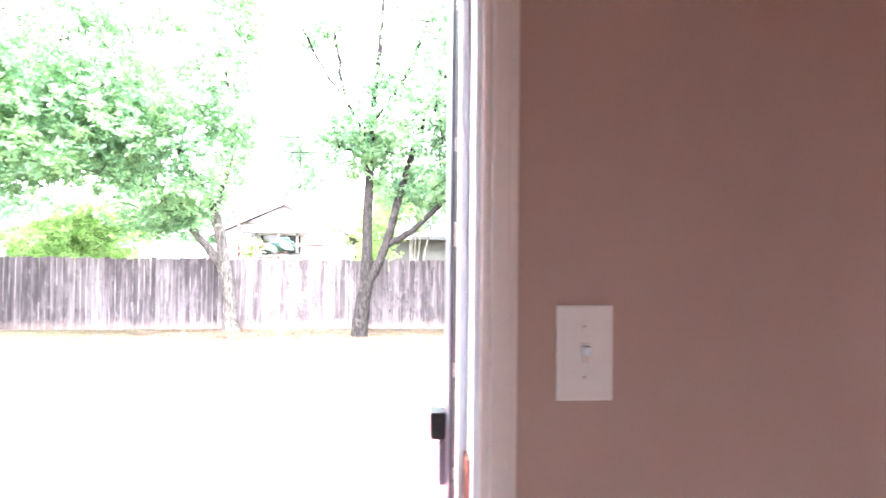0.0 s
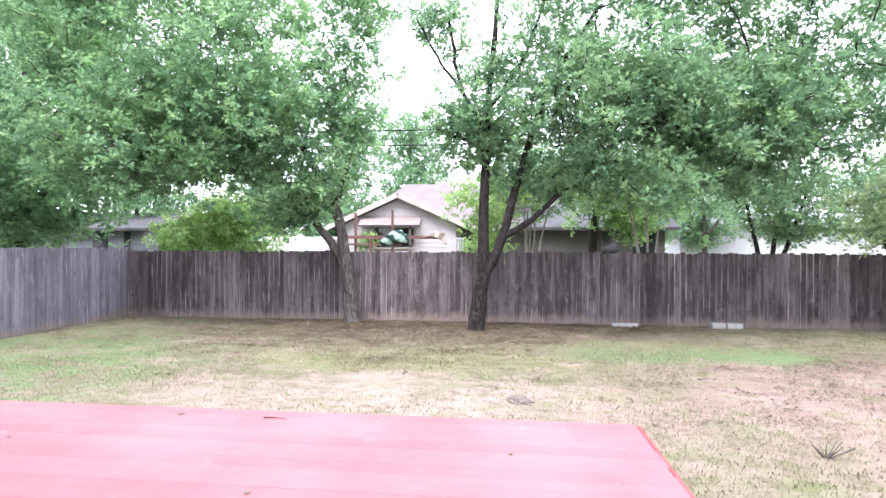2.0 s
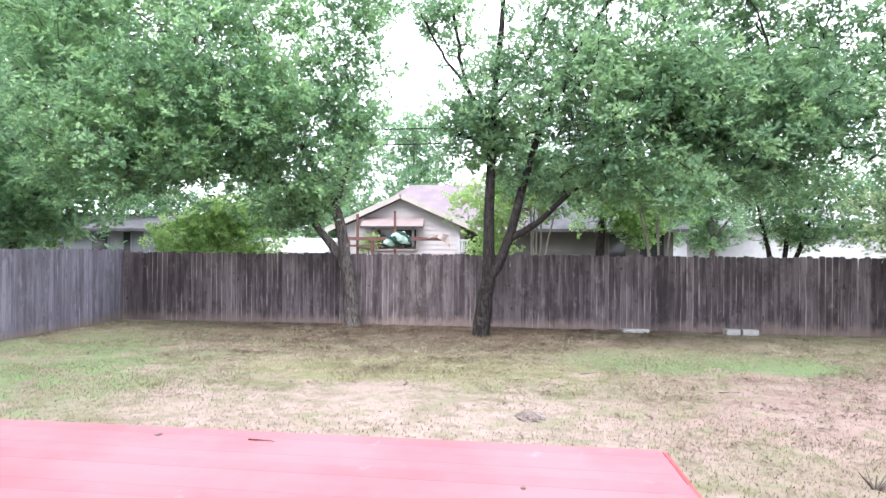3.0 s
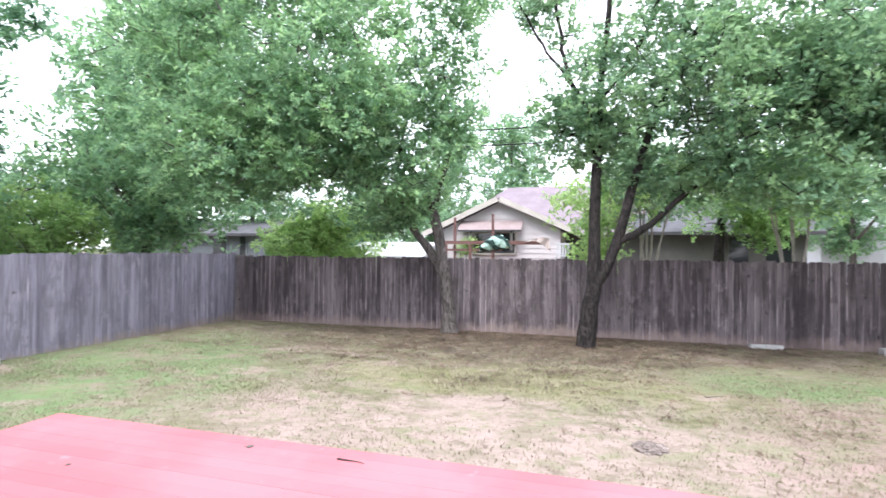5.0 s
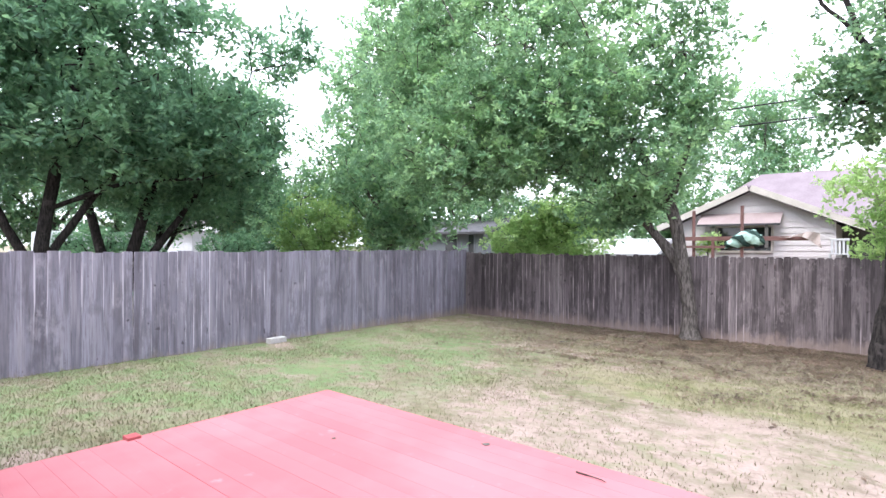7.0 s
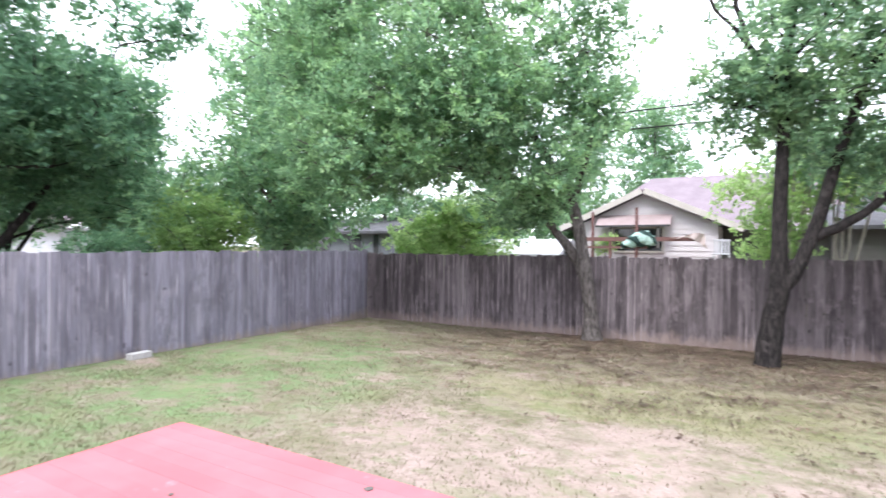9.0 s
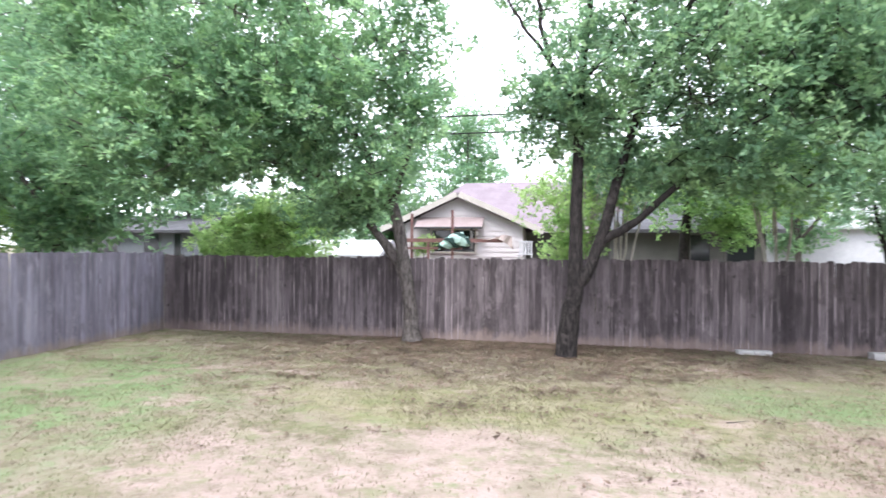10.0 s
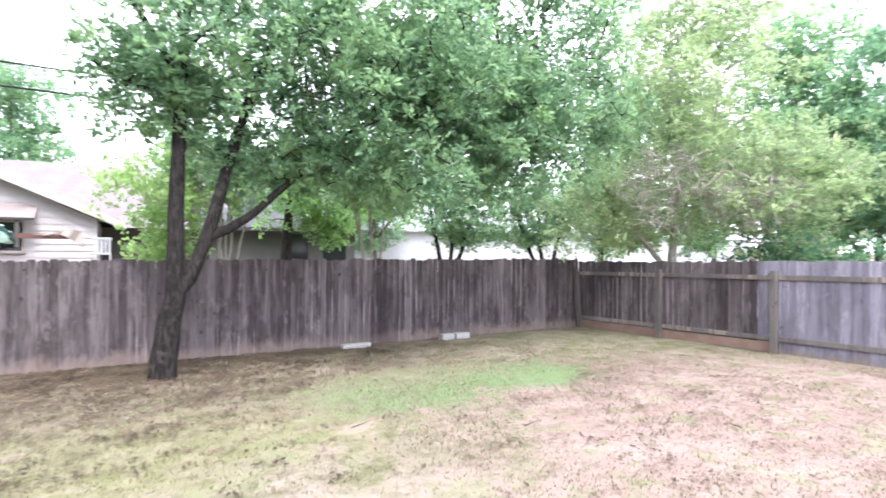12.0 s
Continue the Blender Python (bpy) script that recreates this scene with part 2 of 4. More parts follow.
M_CASING = paint("pale_casing_paint", (0.74, 0.65, 0.63), (0.78, 0.69, 0.67), 0.45, 4, 80, fleck=0.05)
M_WHITE = paint("white_paint", (0.76, 0.79, 0.86), (0.81, 0.84, 0.9), 0.4, 4, 80, fleck=0.04)
M_PLATE = paint("white_plastic", (0.78, 0.74, 0.73), (0.82, 0.78, 0.77), 0.35, 4, 90, 0.5, 0.02, fleck=0.03)
M_ALU = paint("dull_aluminium", (0.22, 0.23, 0.28), (0.27, 0.28, 0.335), 0.45, 5, 120, 0.5, 0.05, 0.35, 0.08)
M_SEAL = paint("black_weatherstrip", (0.012, 0.011, 0.012), (0.03, 0.028, 0.03), 0.8, 30, 90)
M_BRASS = paint("worn_copper_plate", (0.26, 0.12, 0.075), (0.36, 0.18, 0.11), 0.5, 30, 100, 0.5, 0.05, 0.8)
M_BLACK = paint("black_latch", (0.015, 0.015, 0.016), (0.03, 0.03, 0.03), 0.4, 20, 60)
M_STILE = paint("dark_stile", (0.085, 0.072, 0.072), (0.11, 0.094, 0.093), 0.5, 6, 90)
M_CEIL = paint("ceiling_white", (0.72, 0.70, 0.67), (0.77, 0.75, 0.72), 0.9, 2, 160)
M_CARPET = paint("beige_carpet", (0.34, 0.27, 0.22), (0.40, 0.33, 0.27), 0.98, 3, 260, 0.1, 0.6)
M_CONCRETE = paint("white_block", (0.36, 0.35, 0.34), (0.46, 0.45, 0.44), 0.9, 12, 70, 0.2, 0.4)
M_GLASS, M_DARK = clear_glass("door_glass"), dark_pane("dark_window_glass")
M_SIDING = paint("cream_siding", (0.504, 0.468, 0.482), (0.547, 0.511, 0.526), 0.7, 1.2, 40)
M_SIDING2 = paint("taupe_siding", (0.09, 0.0864, 0.0835), (0.112, 0.107, 0.103), 0.75, 1.2, 40)
M_SIDING3 = paint("blue_grey_siding", (0.125, 0.137, 0.152), (0.158, 0.17, 0.185), 0.75, 1.2, 40)
M_BRICKWALL = paint("red_brick_wall", (0.259, 0.144, 0.108), (0.31, 0.187, 0.144), 0.9, 3, 40)
M_ROOF = paint("pinkish_shingles", (0.165, 0.135, 0.152), (0.205, 0.17, 0.19), 0.9, 1.5, 18, 0.2, 0.5)
M_ROOF2 = paint("dark_shingles", (0.0576, 0.0576, 0.0634), (0.0936, 0.0936, 0.101), 0.9, 1.5, 18, 0.2, 0.5)
M_TRIM = paint("cream_trim", (0.432, 0.396, 0.367), (0.49, 0.454, 0.418), 0.6)
M_REDWOOD = paint("red_brown_rail", (0.13, 0.064, 0.06), (0.17, 0.09, 0.083), 0.7)
M_SHED = paint("pale_sheet_roof", (0.396, 0.396, 0.418), (0.446, 0.446, 0.468), 0.6)
M_AWNING = paint("pink_tan_awning", (0.259, 0.202, 0.202), (0.302, 0.241, 0.241), 0.7)
M_CLOTH = paint("dark_green_cloth", (0.0144, 0.036, 0.0324), (0.0252, 0.054, 0.0468), 0.9, 3)
M_CLOTH2 = paint("mint_cloth", (0.288, 0.446, 0.403), (0.396, 0.533, 0.49), 0.9, 3)
M_SHEET = paint("beige_cloth", (0.3, 0.25, 0.235), (0.36, 0.3, 0.28), 0.9, 3)
M_WIRE = paint("wire_black", (0.03, 0.03, 0.03), (0.05, 0.05, 0.05), 0.7)


def deck_paint():
    m, nt, p = nodes_of("red_deck_paint", 0.75, 0.15)
    pos = position(nt)
    info = nt.nodes.new("ShaderNodeObjectInfo")
    big, fine = noise_of(nt, pos, 0.8, 4), noise_of(nt, mapped(nt, pos, (2, 60, 60)), 1.5, 4)
    col = mix(nt, ramp(nt, big, 0.35, 0.65), (0.37, 0.118, 0.132), (0.42, 0.165, 0.18))
    col = mix(nt, 0.35, col, mix(nt, info.outputs["Random"], (0.36, 0.0972, 0.119), (0.432, 0.151, 0.173)))
    col = mix(nt, ramp(nt, noise_of(nt, pos, 6, 5), 0.64, 0.8), col, (0.425, 0.2, 0.222))
    nt.links.new(col, p.inputs["Base Color"])
    bump(nt, p, fine, 0.2, 0.003)
    return m


M_DECK = deck_paint()
M_DECKSIDE = paint("red_fascia", (0.302, 0.0612, 0.0684), (0.346, 0.0864, 0.0936), 0.6)


# ---- building helpers ----
def part(name, bm, material, parent=None, label=""):
    me = bpy.data.meshes.new(name)
    bm.to_mesh(me)
    bm.free()
    me.materials.append(material)
    ob = new(name, me)
    ob.parent = parent
    if label:
        tagged(ob, label)
    return ob


def empty(name, at, label, category, group="", kind=""):
    ob = new(name)
    ob.location = at
    ob.empty_display_size = 0.2
    return tagged(ob, label, category, group, kind)


def box(bm, lo, hi, bevel=0.0):
    c, s = [(a + b) / 2 for a, b in zip(lo, hi)], [b - a for a, b in zip(lo, hi)]
    g = bmesh.ops.create_cube(bm, size=1, matrix=Matrix.Translation(c) @ Matrix.Diagonal((*s, 1)))
    if bevel:
        edges = list({e for v in g["verts"] for e in v.link_edges})
        bmesh.ops.bevel(bm, geom=edges, offset=bevel, segments=2, affect="EDGES", profile=0.7)
    return bm


def boxed(name, lo, hi, material, parent=None, bevel=0.004, label=""):
    """A bevelled block in world coordinates, under a parent that stands at its own place."""
    o = parent.location if parent else Vector((0, 0, 0))
    if parent and parent.parent:
        o = o + parent.parent.location
    return part(name, box(bmesh.new(), [a - b for a, b in zip(lo, o)], [a - b for a, b in zip(hi, o)], bevel), material, parent, label)


def quick_mesh(name, verts, faces, material, parent=None, smooth=False):
    """Mesh from numpy arrays; faces all of one corner count."""
    me = bpy.data.meshes.new(name)
    n, k = faces.shape
    me.vertices.add(len(verts))
    me.vertices.foreach_set("co", np.asarray(verts, np.float32).ravel())
    me.loops.add(n * k)
    me.loops.foreach_set("vertex_index", faces.astype(np.int32).ravel())
    me.polygons.add(n)
    me.polygons.foreach_set("loop_start", np.arange(0, n * k, k, dtype=np.int32))
    me.polygons.foreach_set("use_smooth", np.full(n, smooth))
    me.update(calc_edges=True)
    me.validate()
    me.materials.append(material)
    ob = new(name, me)
    ob.parent = parent
    return ob


def tubes(paths, sides=6):
    """Tapered tubes. paths: lists of (point, radius)."""
    vs, fs, n0 = [], [], 0
    ang = np.linspace(0, 2 * math.pi, sides, endpoint=False)
    for path in paths:
        pts = np.array([p for p, r in path], float)
        rad = np.array([r for p, r in path], float)
        tang = np.gradient(pts, axis=0)
        tang /= np.linalg.norm(tang, axis=1)[:, None] + 1e-9
        ref = np.array([0.31, 0.95, 0.05])
        u = np.cross(tang, ref)
        u /= np.linalg.norm(u, axis=1)[:, None] + 1e-9
        v = np.cross(tang, u)
        ring = pts[:, None] + rad[:, None, None] * (np.cos(ang)[None, :, None] * u[:, None] + np.sin(ang)[None, :, None] * v[:, None])
        vs.append(ring.reshape(-1, 3))
        k = len(pts)
        i, j = np.meshgrid(np.arange(k - 1), np.arange(sides), indexing="ij")
        a, b = i * sides + j, i * sides + (j + 1) % sides
        fs.append(np.stack([a, b, b + sides, a + sides], -1).reshape(-1, 4) + n0)
        n0 += k * sides
    return np.concatenate(vs), np.concatenate(fs)


def leaf_quads(rng, centres, per, spread, size, droop=0.0):
    """Folded leaves in rosettes at twig ends, a few rosettes to each clump."""
    whorl = 15
    sprays = max(3, per // whorl)
    sub = np.repeat(centres, sprays, 0)
    d = rng.normal(size=sub.shape)
    d /= np.linalg.norm(d, axis=1)[:, None]
    sub = sub + d * rng.random((len(sub), 1)) ** 0.5 * spread * np.array([1.9, 1.9, 1.25])
    sub[:, 2] -= droop * rng.random(len(sub))
    axis = d * 0.6 + rng.normal(size=d.shape) * 0.35 + np.array([0, 0, 0.35])
    axis /= np.linalg.norm(axis, axis=1)[:, None]
    reach = 0.7 + 0.8 * rng.random(len(sub))
    n = len(sub) * whorl
    pick = np.repeat(np.arange(len(sub)), whorl)
    d = rng.normal(size=(n, 3)) * np.array([0.85, 0.85, 0.6]) + axis[pick] * 0.55
    d /= np.linalg.norm(d, axis=1)[:, None]
    s = size * (0.65 + 0.7 * rng.random(n))[:, None]
    c = sub[pick] + d * s * (0.45 + 0.75 * rng.random((n, 1))) * reach[pick][:, None] + axis[pick] * size * (rng.random((n, 1)) - 0.5) * 1.6
    nrm = rng.normal(size=(n, 3)) * 0.55 + axis[pick] * 0.5 + np.array([0, 0, 0.8])
    w = np.cross(d, nrm)
    w /= np.linalg.norm(w, axis=1)[:, None] + 1e-9
    fold = np.cross(w, d) * s * 0.12
    v = np.stack([c - d * s * 0.5, c + w * s * 0.29 + d * s * 0.08 + fold, c + d * s * 0.5, c - w * s * 0.29 + d * s * 0.08 + fold], 1).reshape(-1, 3)
    k = np.arange(n)[:, None] * 4
    f = np.concatenate([k + np.array([[0, 1, 2]]), k + np.array([[0, 2, 3]])], 1).reshape(-1, 3)
    return v, f


def smooth_path(pts, n=14):
    """A rounded line through (x, y, z, radius) points."""
    pts = np.array(pts, float)
    s = np.linspace(0, len(pts) - 1, n)
    out = np.stack([np.interp(s, np.arange(len(pts)), pts[:, k]) for k in range(4)], 1)
    for _ in range(2):
        out[1:-1] = 0.25 * out[:-2] + 0.5 * out[1:-1] + 0.25 * out[2:]
    return out


def tree(name, label, base, stems, blobs, leaf_mat, bark_mat, seed, per=150, spread=0.3, leaf=0.115, from_z=2.2, category="tree", twigs=True, gap=0.0, bare=()):
    """stems: lines of (x, y, z, radius) from the base. blobs: (x, y, z, rx, ry, rz, clumps), all measured from the base."""
    rng = np.random.default_rng(seed)
    root = empty(name, base, label, category)
    paths, fine, nodes = [], [], []
    for st in stems:
        line = smooth_path(st)
        line[:, :2] += rng.normal(size=(len(line), 2)) * 0.012
        line[:, 3] *= 1 + rng.normal(size=len(line)) * 0.05
        paths.append([(p[:3], max(p[3], 0.008)) for p in line])
        nodes += [p[:3] for p in line if p[2] > from_z]
    nodes = np.array(nodes)
    pts = []
    for bx, by, bz, rx, ry, rz, n in blobs:
        d = rng.normal(size=(n, 3))
        d /= np.linalg.norm(d, axis=1)[:, None]
        r = rng.random(n)[:, None] ** 0.45
        r *= np.array([1 + 0.4 * noise.noise(Vector(q) * 1.9 + Vector((seed, bx, bz))) for q in d])[:, None]
        q = np.array([bx, by, bz]) + d * r * np.array([rx, ry, rz])
        pts.append(q)
    pts = np.concatenate(pts)
    if gap:
        keep = np.array([noise.noise(Vector(p * 0.75) + Vector((seed * 3.1, 0, 0))) > -0.5 + gap for p in pts])
        pts = pts[keep]
    order = np.argsort([np.min(np.linalg.norm(nodes - p, axis=1)) for p in pts])
    for p in pts[order]:
        dist = np.linalg.norm(nodes - p, axis=1) + 0.35 * np.maximum(nodes[:, 2] - p[2], 0)
        q = nodes[np.argmin(dist)]
        length = np.linalg.norm(p - q)
        mid = q * 0.5 + p * 0.5 + rng.normal(size=3) * 0.08 * length + np.array([0, 0, 0.06 * length])
        r0 = min(0.055, 0.008 + 0.016 * length)
        if twigs:
            fine.append([(q, r0), (q * 0.6 + mid * 0.4, r0 * 0.85), (mid, r0 * 0.7), (p, 0.004)])
        nodes = np.vstack([nodes, mid[None], p[None]])
    for bx, by, bz, rx, ry, rz, n in bare:
        for _ in range(n):
            d = rng.normal(size=3)
            p = np.array([bx, by, bz]) + d / np.linalg.norm(d) * rng.random() ** 0.4 * np.array([rx, ry, rz])
            q = nodes[np.argmin(np.linalg.norm(nodes - p, axis=1))]
            mid = q * 0.5 + p * 0.5 + rng.normal(size=3) * 0.08
            fine.append([(q, 0.012), (q * 0.5 + mid * 0.5, 0.011), (mid, 0.009), (p, 0.004)])
            for _ in range(3):
                e = p + rng.normal(size=3) * 0.22
                fine.append([(mid * 0.3 + p * 0.7, 0.006), (p * 0.6 + e * 0.4, 0.005), (e, 0.003)])
            nodes = np.vstack([nodes, mid[None], p[None]])
    v, f = tubes(paths, 9)
    if fine:
        v2, f2 = tubes(fine, 4)
        f = np.concatenate([f, f2 + len(v)])
        v = np.concatenate([v, v2])
    quick_mesh("trunk", v, f, bark_mat, root, True)
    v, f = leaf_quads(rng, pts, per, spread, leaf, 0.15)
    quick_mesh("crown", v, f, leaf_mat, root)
    return root


# ---- ground ----
def ground_z(x, y):
    return 0.022 * (16 - min(max(y, 4.0), 16.0))


def build_ground():
    xs = [-900, -300, -120, -60, -30, -18] + list(np.arange(-14, 16.01, 0.5)) + [20, 30, 60, 120, 300, 900]
    ys = [-900, -300, -100, -40, -15, 0] + list(np.arange(2, 18.01, 0.5)) + [22, 30, 60, 120, 300, 900]
    verts, faces = [], []
    for y in ys:
        for x in xs:
            near = -14 <= x <= 16 and 7.5 < y < 15.8
            verts.append((x, y, ground_z(x, y) + (0.02 * noise.noise(Vector((x * 0.8, y * 0.8, 0))) if near else 0)))
    w = len(xs)
    for j in range(len(ys) - 1):
        for i in range(w - 1):
            faces.append((j * w + i, j * w + i + 1, (j + 1) * w + i + 1, (j + 1) * w + i))
    ob = quick_mesh("ground", np.array(verts), np.array(faces), M_GROUND, None, True)
    tagged(ob, "dry yellow lawn with bare soil and green patches", "ground", kind="structure")


build_ground()


def scatter(name, label, n, region, height, mat, seed, lying=False, category="grass"):
    rng = np.random.default_rng(seed)
    x0, x1, y0, y1 = region
    x, y = x0 + (x1 - x0) * rng.random(n), y0 + (y1 - y0) * rng.random(n) ** 1.1
    if lying:
        # leaves thin out away from where they gather
        m = n // 16
        x, y = (x0 + x1) / 2 + rng.normal(size=m) * (x1 - x0) * 0.28, y1 - np.abs(rng.normal(size=m)) * (y1 - y0) * 0.5
        x, y = np.repeat(x, 16) + rng.normal(size=m * 16) * 0.16, np.minimum(np.repeat(y, 16) + rng.normal(size=m * 16) * 0.07, 15.95)
        turf = ((x - 5.4) / 2.3) ** 2 + ((y - 12.1) / 1.2) ** 2 < 1
        keep = (x > x0 - 2) & (x < min(x1 + 2, 11.6)) & (y > 7.2) & (~turf | (rng.random(len(x)) < 0.15))
        x, y = x[keep], y[keep]
        n = len(x)
    if not lying:
        # bare soil carries only a few blades
        soil = np.maximum(np.exp(-((x - 1.2) / 3.2) ** 2 - ((y - 8.4) / 1.5) ** 2), np.exp(-((x - 8) / 3.4) ** 2 - ((y - 9.4) / 2.2) ** 2))
        keep = rng.random(n) > 0.85 * soil
        x, y = x[keep], y[keep]
        n = len(x)
    z = 0.022 * (16 - np.clip(y, 4, 16))
    n = len(x)
    a = rng.random(n) * 6.283
    h = height * (0.4 + rng.random(n))
    if lying:
        d = np.stack([np.cos(a), np.sin(a), rng.normal(size=n) * 0.25], 1)
        w = np.stack([-np.sin(a), np.cos(a), rng.normal(size=n) * 0.25], 1)
        c = np.stack([x, y, z + 0.025 + 0.015 * rng.random(n)], 1)
        v = np.stack([c - d * h[:, None], c + w * h[:, None] * 0.5, c + d * h[:, None], c - w * h[:, None] * 0.5], 1).reshape(-1, 3)
        k = np.arange(n)[:, None] * 4
        f = np.concatenate([k + np.array([[0, 1, 2]]), k + np.array([[0, 2, 3]])], 1).reshape(-1, 3)
    else:
        c = np.stack([x, y, z - 0.02], 1)
        side = np.stack([np.cos(a), np.sin(a), 0 * a], 1) * (0.006 + 0.006 * rng.random(n))[:, None]
        lean = rng.normal(size=(n, 3)) * h[:, None] * 0.55
        lean[:, 2] = h + 0.02
        v = np.stack([c - side, c + side, c + lean], 1).reshape(-1, 3)
        f = np.arange(n * 3).reshape(-1, 3)
    tagged(quick_mesh(name, v, f, mat), label, category, kind="stuff")


scatter("grass", "short dry grass blades over the lawn", 200000, (-7.6, 12, 7.1, 15.95), 0.024, M_BLADES, 3)
scatter("grass", "short green grass blades beside the deck", 26000, (-7.0, -2.75, 3.0, 7.1), 0.032, M_BLADES, 6)
scatter("grass", "short dry grass blades beside the deck", 40000, (3.7, 12, 3.0, 7.1), 0.03, M_BLADES, 7)
scatter("leaf_litter", "brown fallen leaves on the lawn", 32000, (-5.5, 7, 11.4, 15.95), 0.028, M_LITTER, 4, True, "fallen leaves")
scatter("leaf_litter", "brown dead leaves scattered on bare soil", 13000, (3.7, 12, 4.5, 12.5), 0.019, M_LITTER, 5, True, "fallen leaves")


# ---- fences ----
def plank_mesh(name, w, h, t, ear, mat, seed):
    rng = random.Random(seed)
    bm = bmesh.new()
    e = ear
    lean = rng.uniform(-0.006, 0.006)
    outline = [(-w / 2, 0), (w / 2, 0), (w / 2 + lean, h - e), (w / 2 - e + lean, h), (-w / 2 + e + lean, h), (-w / 2 + lean, h - e)]
    front = [bm.verts.new((x, -t / 2 + rng.uniform(-0.003, 0.003), z)) for x, z in outline]
    back = [bm.verts.new((x, t / 2, z)) for x, z in outline]
    bm.faces.new(front[::-1])
    bm.faces.new(back)
    for i in range(6):
        j = (i + 1) % 6
        bm.faces.new((front[i], front[j], back[j], back[i]))
    bmesh.ops.recalc_face_normals(bm, faces=bm.faces)
    me = bpy.data.meshes.new(name)
    bm.to_mesh(me)
    bm.free()
    me.materials.append(mat)
    return me


def fence(name, label, a, b, height, mat, seed, ear=0.03, width=0.138, level=0.0, far_mat=None, far_from=0.0):
    """A run of upright boards from a to b, following the ground."""
    rng = random.Random(seed)
    root = empty(name, (a[0], a[1], 0), label, "fence", kind="structure")
    dx, dy = b[0] - a[0], b[1] - a[1]
    length, turn = math.hypot(dx, dy), math.atan2(dy, dx)
    meshes = [plank_mesh("plank", width * k, height + d, 0.018, ear, mat, seed + i)
              for i, (k, d) in enumerate([(1.03, 0), (1.02, 0.012), (1.05, -0.01), (1.01, 0.02), (1.04, -0.018), (1.02, 0.006)])]
    far = [plank_mesh("plank", width * 1.03, height + d, 0.018, ear, far_mat, seed + 9) for d in (0, 0.012, -0.01)] if far_mat else meshes
    n = int(length / width)
    for i in range(n):
        s = (i + 0.5) * length / n
        ob = new("plank", rng.choice(far if s > far_from and far_mat else meshes))
        ob.parent = root
        x, y = dx * s / length, dy * s / length
        off = rng.uniform(-0.006, 0.006)
        ob.location = (x - math.sin(turn) * off, y + math.cos(turn) * off, ground_z(a[0] + x, a[1] + y) + rng.uniform(-0.012, 0.012))
        if level:
            ob.scale = (1, 1, (level - ob.location.z) / height)
        ob.rotation_euler = (rng.uniform(-0.008, 0.008), rng.uniform(-0.006, 0.006), turn + rng.uniform(-0.02, 0.02))
    return root


def fence_frame(root, a, b, heights, side, posts, mat_rail, mat_post, post_h):
    """Rails and posts on one face of a fence."""
    a3, b3 = Vector((a[0], a[1], ground_z(*a))), Vector((b[0], b[1], ground_z(*b)))
    d = (b3 - a3).normalized()
    nrm = Vector((-d.y, d.x, 0)) * side
    for h in heights:
        bm = box(bmesh.new(), (0, -0.019, -0.045), ((b3 - a3).length, 0.019, 0.045), 0.005)
        ob = part("rail", bm, mat_rail, root)
        ob.matrix_basis = Matrix.Translation(a3 - root.location + nrm * 0.033 + Vector((0, 0, h))) @ d.to_track_quat("X", "Z").to_matrix().to_4x4()
    for s, lean in posts:
        p = a3.lerp(b3, s / (b3 - a3).length)
        bm = box(bmesh.new(), (-0.055, -0.05, -0.3), (0.055, 0.05, post_h), 0.006)
        ob = part("post", bm, mat_post, root)
        ob.matrix_basis = Matrix.Translation(p - root.location + nrm * 0.1) @ Matrix.Rotation(math.atan2(d.y, d.x), 4, "Z") @ Matrix.Rotation(lean, 4, "Y")


BACK_A, BACK_B = (-7.72, 16.0), (11.75, 16.0)
LEFT_A, LEFT_B = (-7.72, 15.97), (-6.4, 2.0)
RIGHT_A, RIGHT_B = (11.7, 15.9), (12.3, 5.0)
back = fence("fence_back", "weathered grey dog-eared wooden privacy fence", BACK_A, BACK_B, 1.8, M_FENCE, 11)
fence_frame(back, BACK_A, BACK_B, (0.3, 1.45), 1, [(s, 0) for s in np.arange(1.2, 19, 2.4)], M_RAIL, M_RAIL, 1.6)
left = fence("fence_left", "blue-grey weathered wooden board fence", LEFT_A, LEFT_B, 1.86, M_FENCE_L, 21, 0.012, level=1.87)
fence_frame(left, LEFT_A, LEFT_B, (0.3, 1.5), -1, [(s, 0) for s in np.arange(1.2, 14, 2.4)], M_RAIL, M_RAIL, 1.6)
right = fence("fence_right", "grey wooden fence with rails and posts facing the yard", RIGHT_A, RIGHT_B, 1.72, M_FENCE, 31, 0.012, far_mat=M_FENCE_L, far_from=4.6)
fence_frame(right, RIGHT_A, RIGHT_B, (0.27, 1.42), -1, [(0.1, -0.09), (2.45, 0), (4.9, 0), (7.3, 0), (9.7, 0)], M_RAIL, M_RAIL, 1.55)
kick = part("kick_board", box(bmesh.new(), (0.1, -0.01, -0.09), (4.9, 0.01, 0.1), 0.004), M_RUST, right, "rust-brown kick board")
kick.matrix_basis = Matrix.Translation((0.035 - 0.06, 0, 0.1)) @ Matrix.Rotation(math.atan2(RIGHT_B[1] - RIGHT_A[1], RIGHT_B[0] - RIGHT_A[0]), 4, "Z") @ Matrix.Rotation(-0.022, 4, "Y")

# ---- deck ----
DX0, DX1, DY0, DY1, DZ = -2.62, 3.56, 2.80, 6.99, 0.43


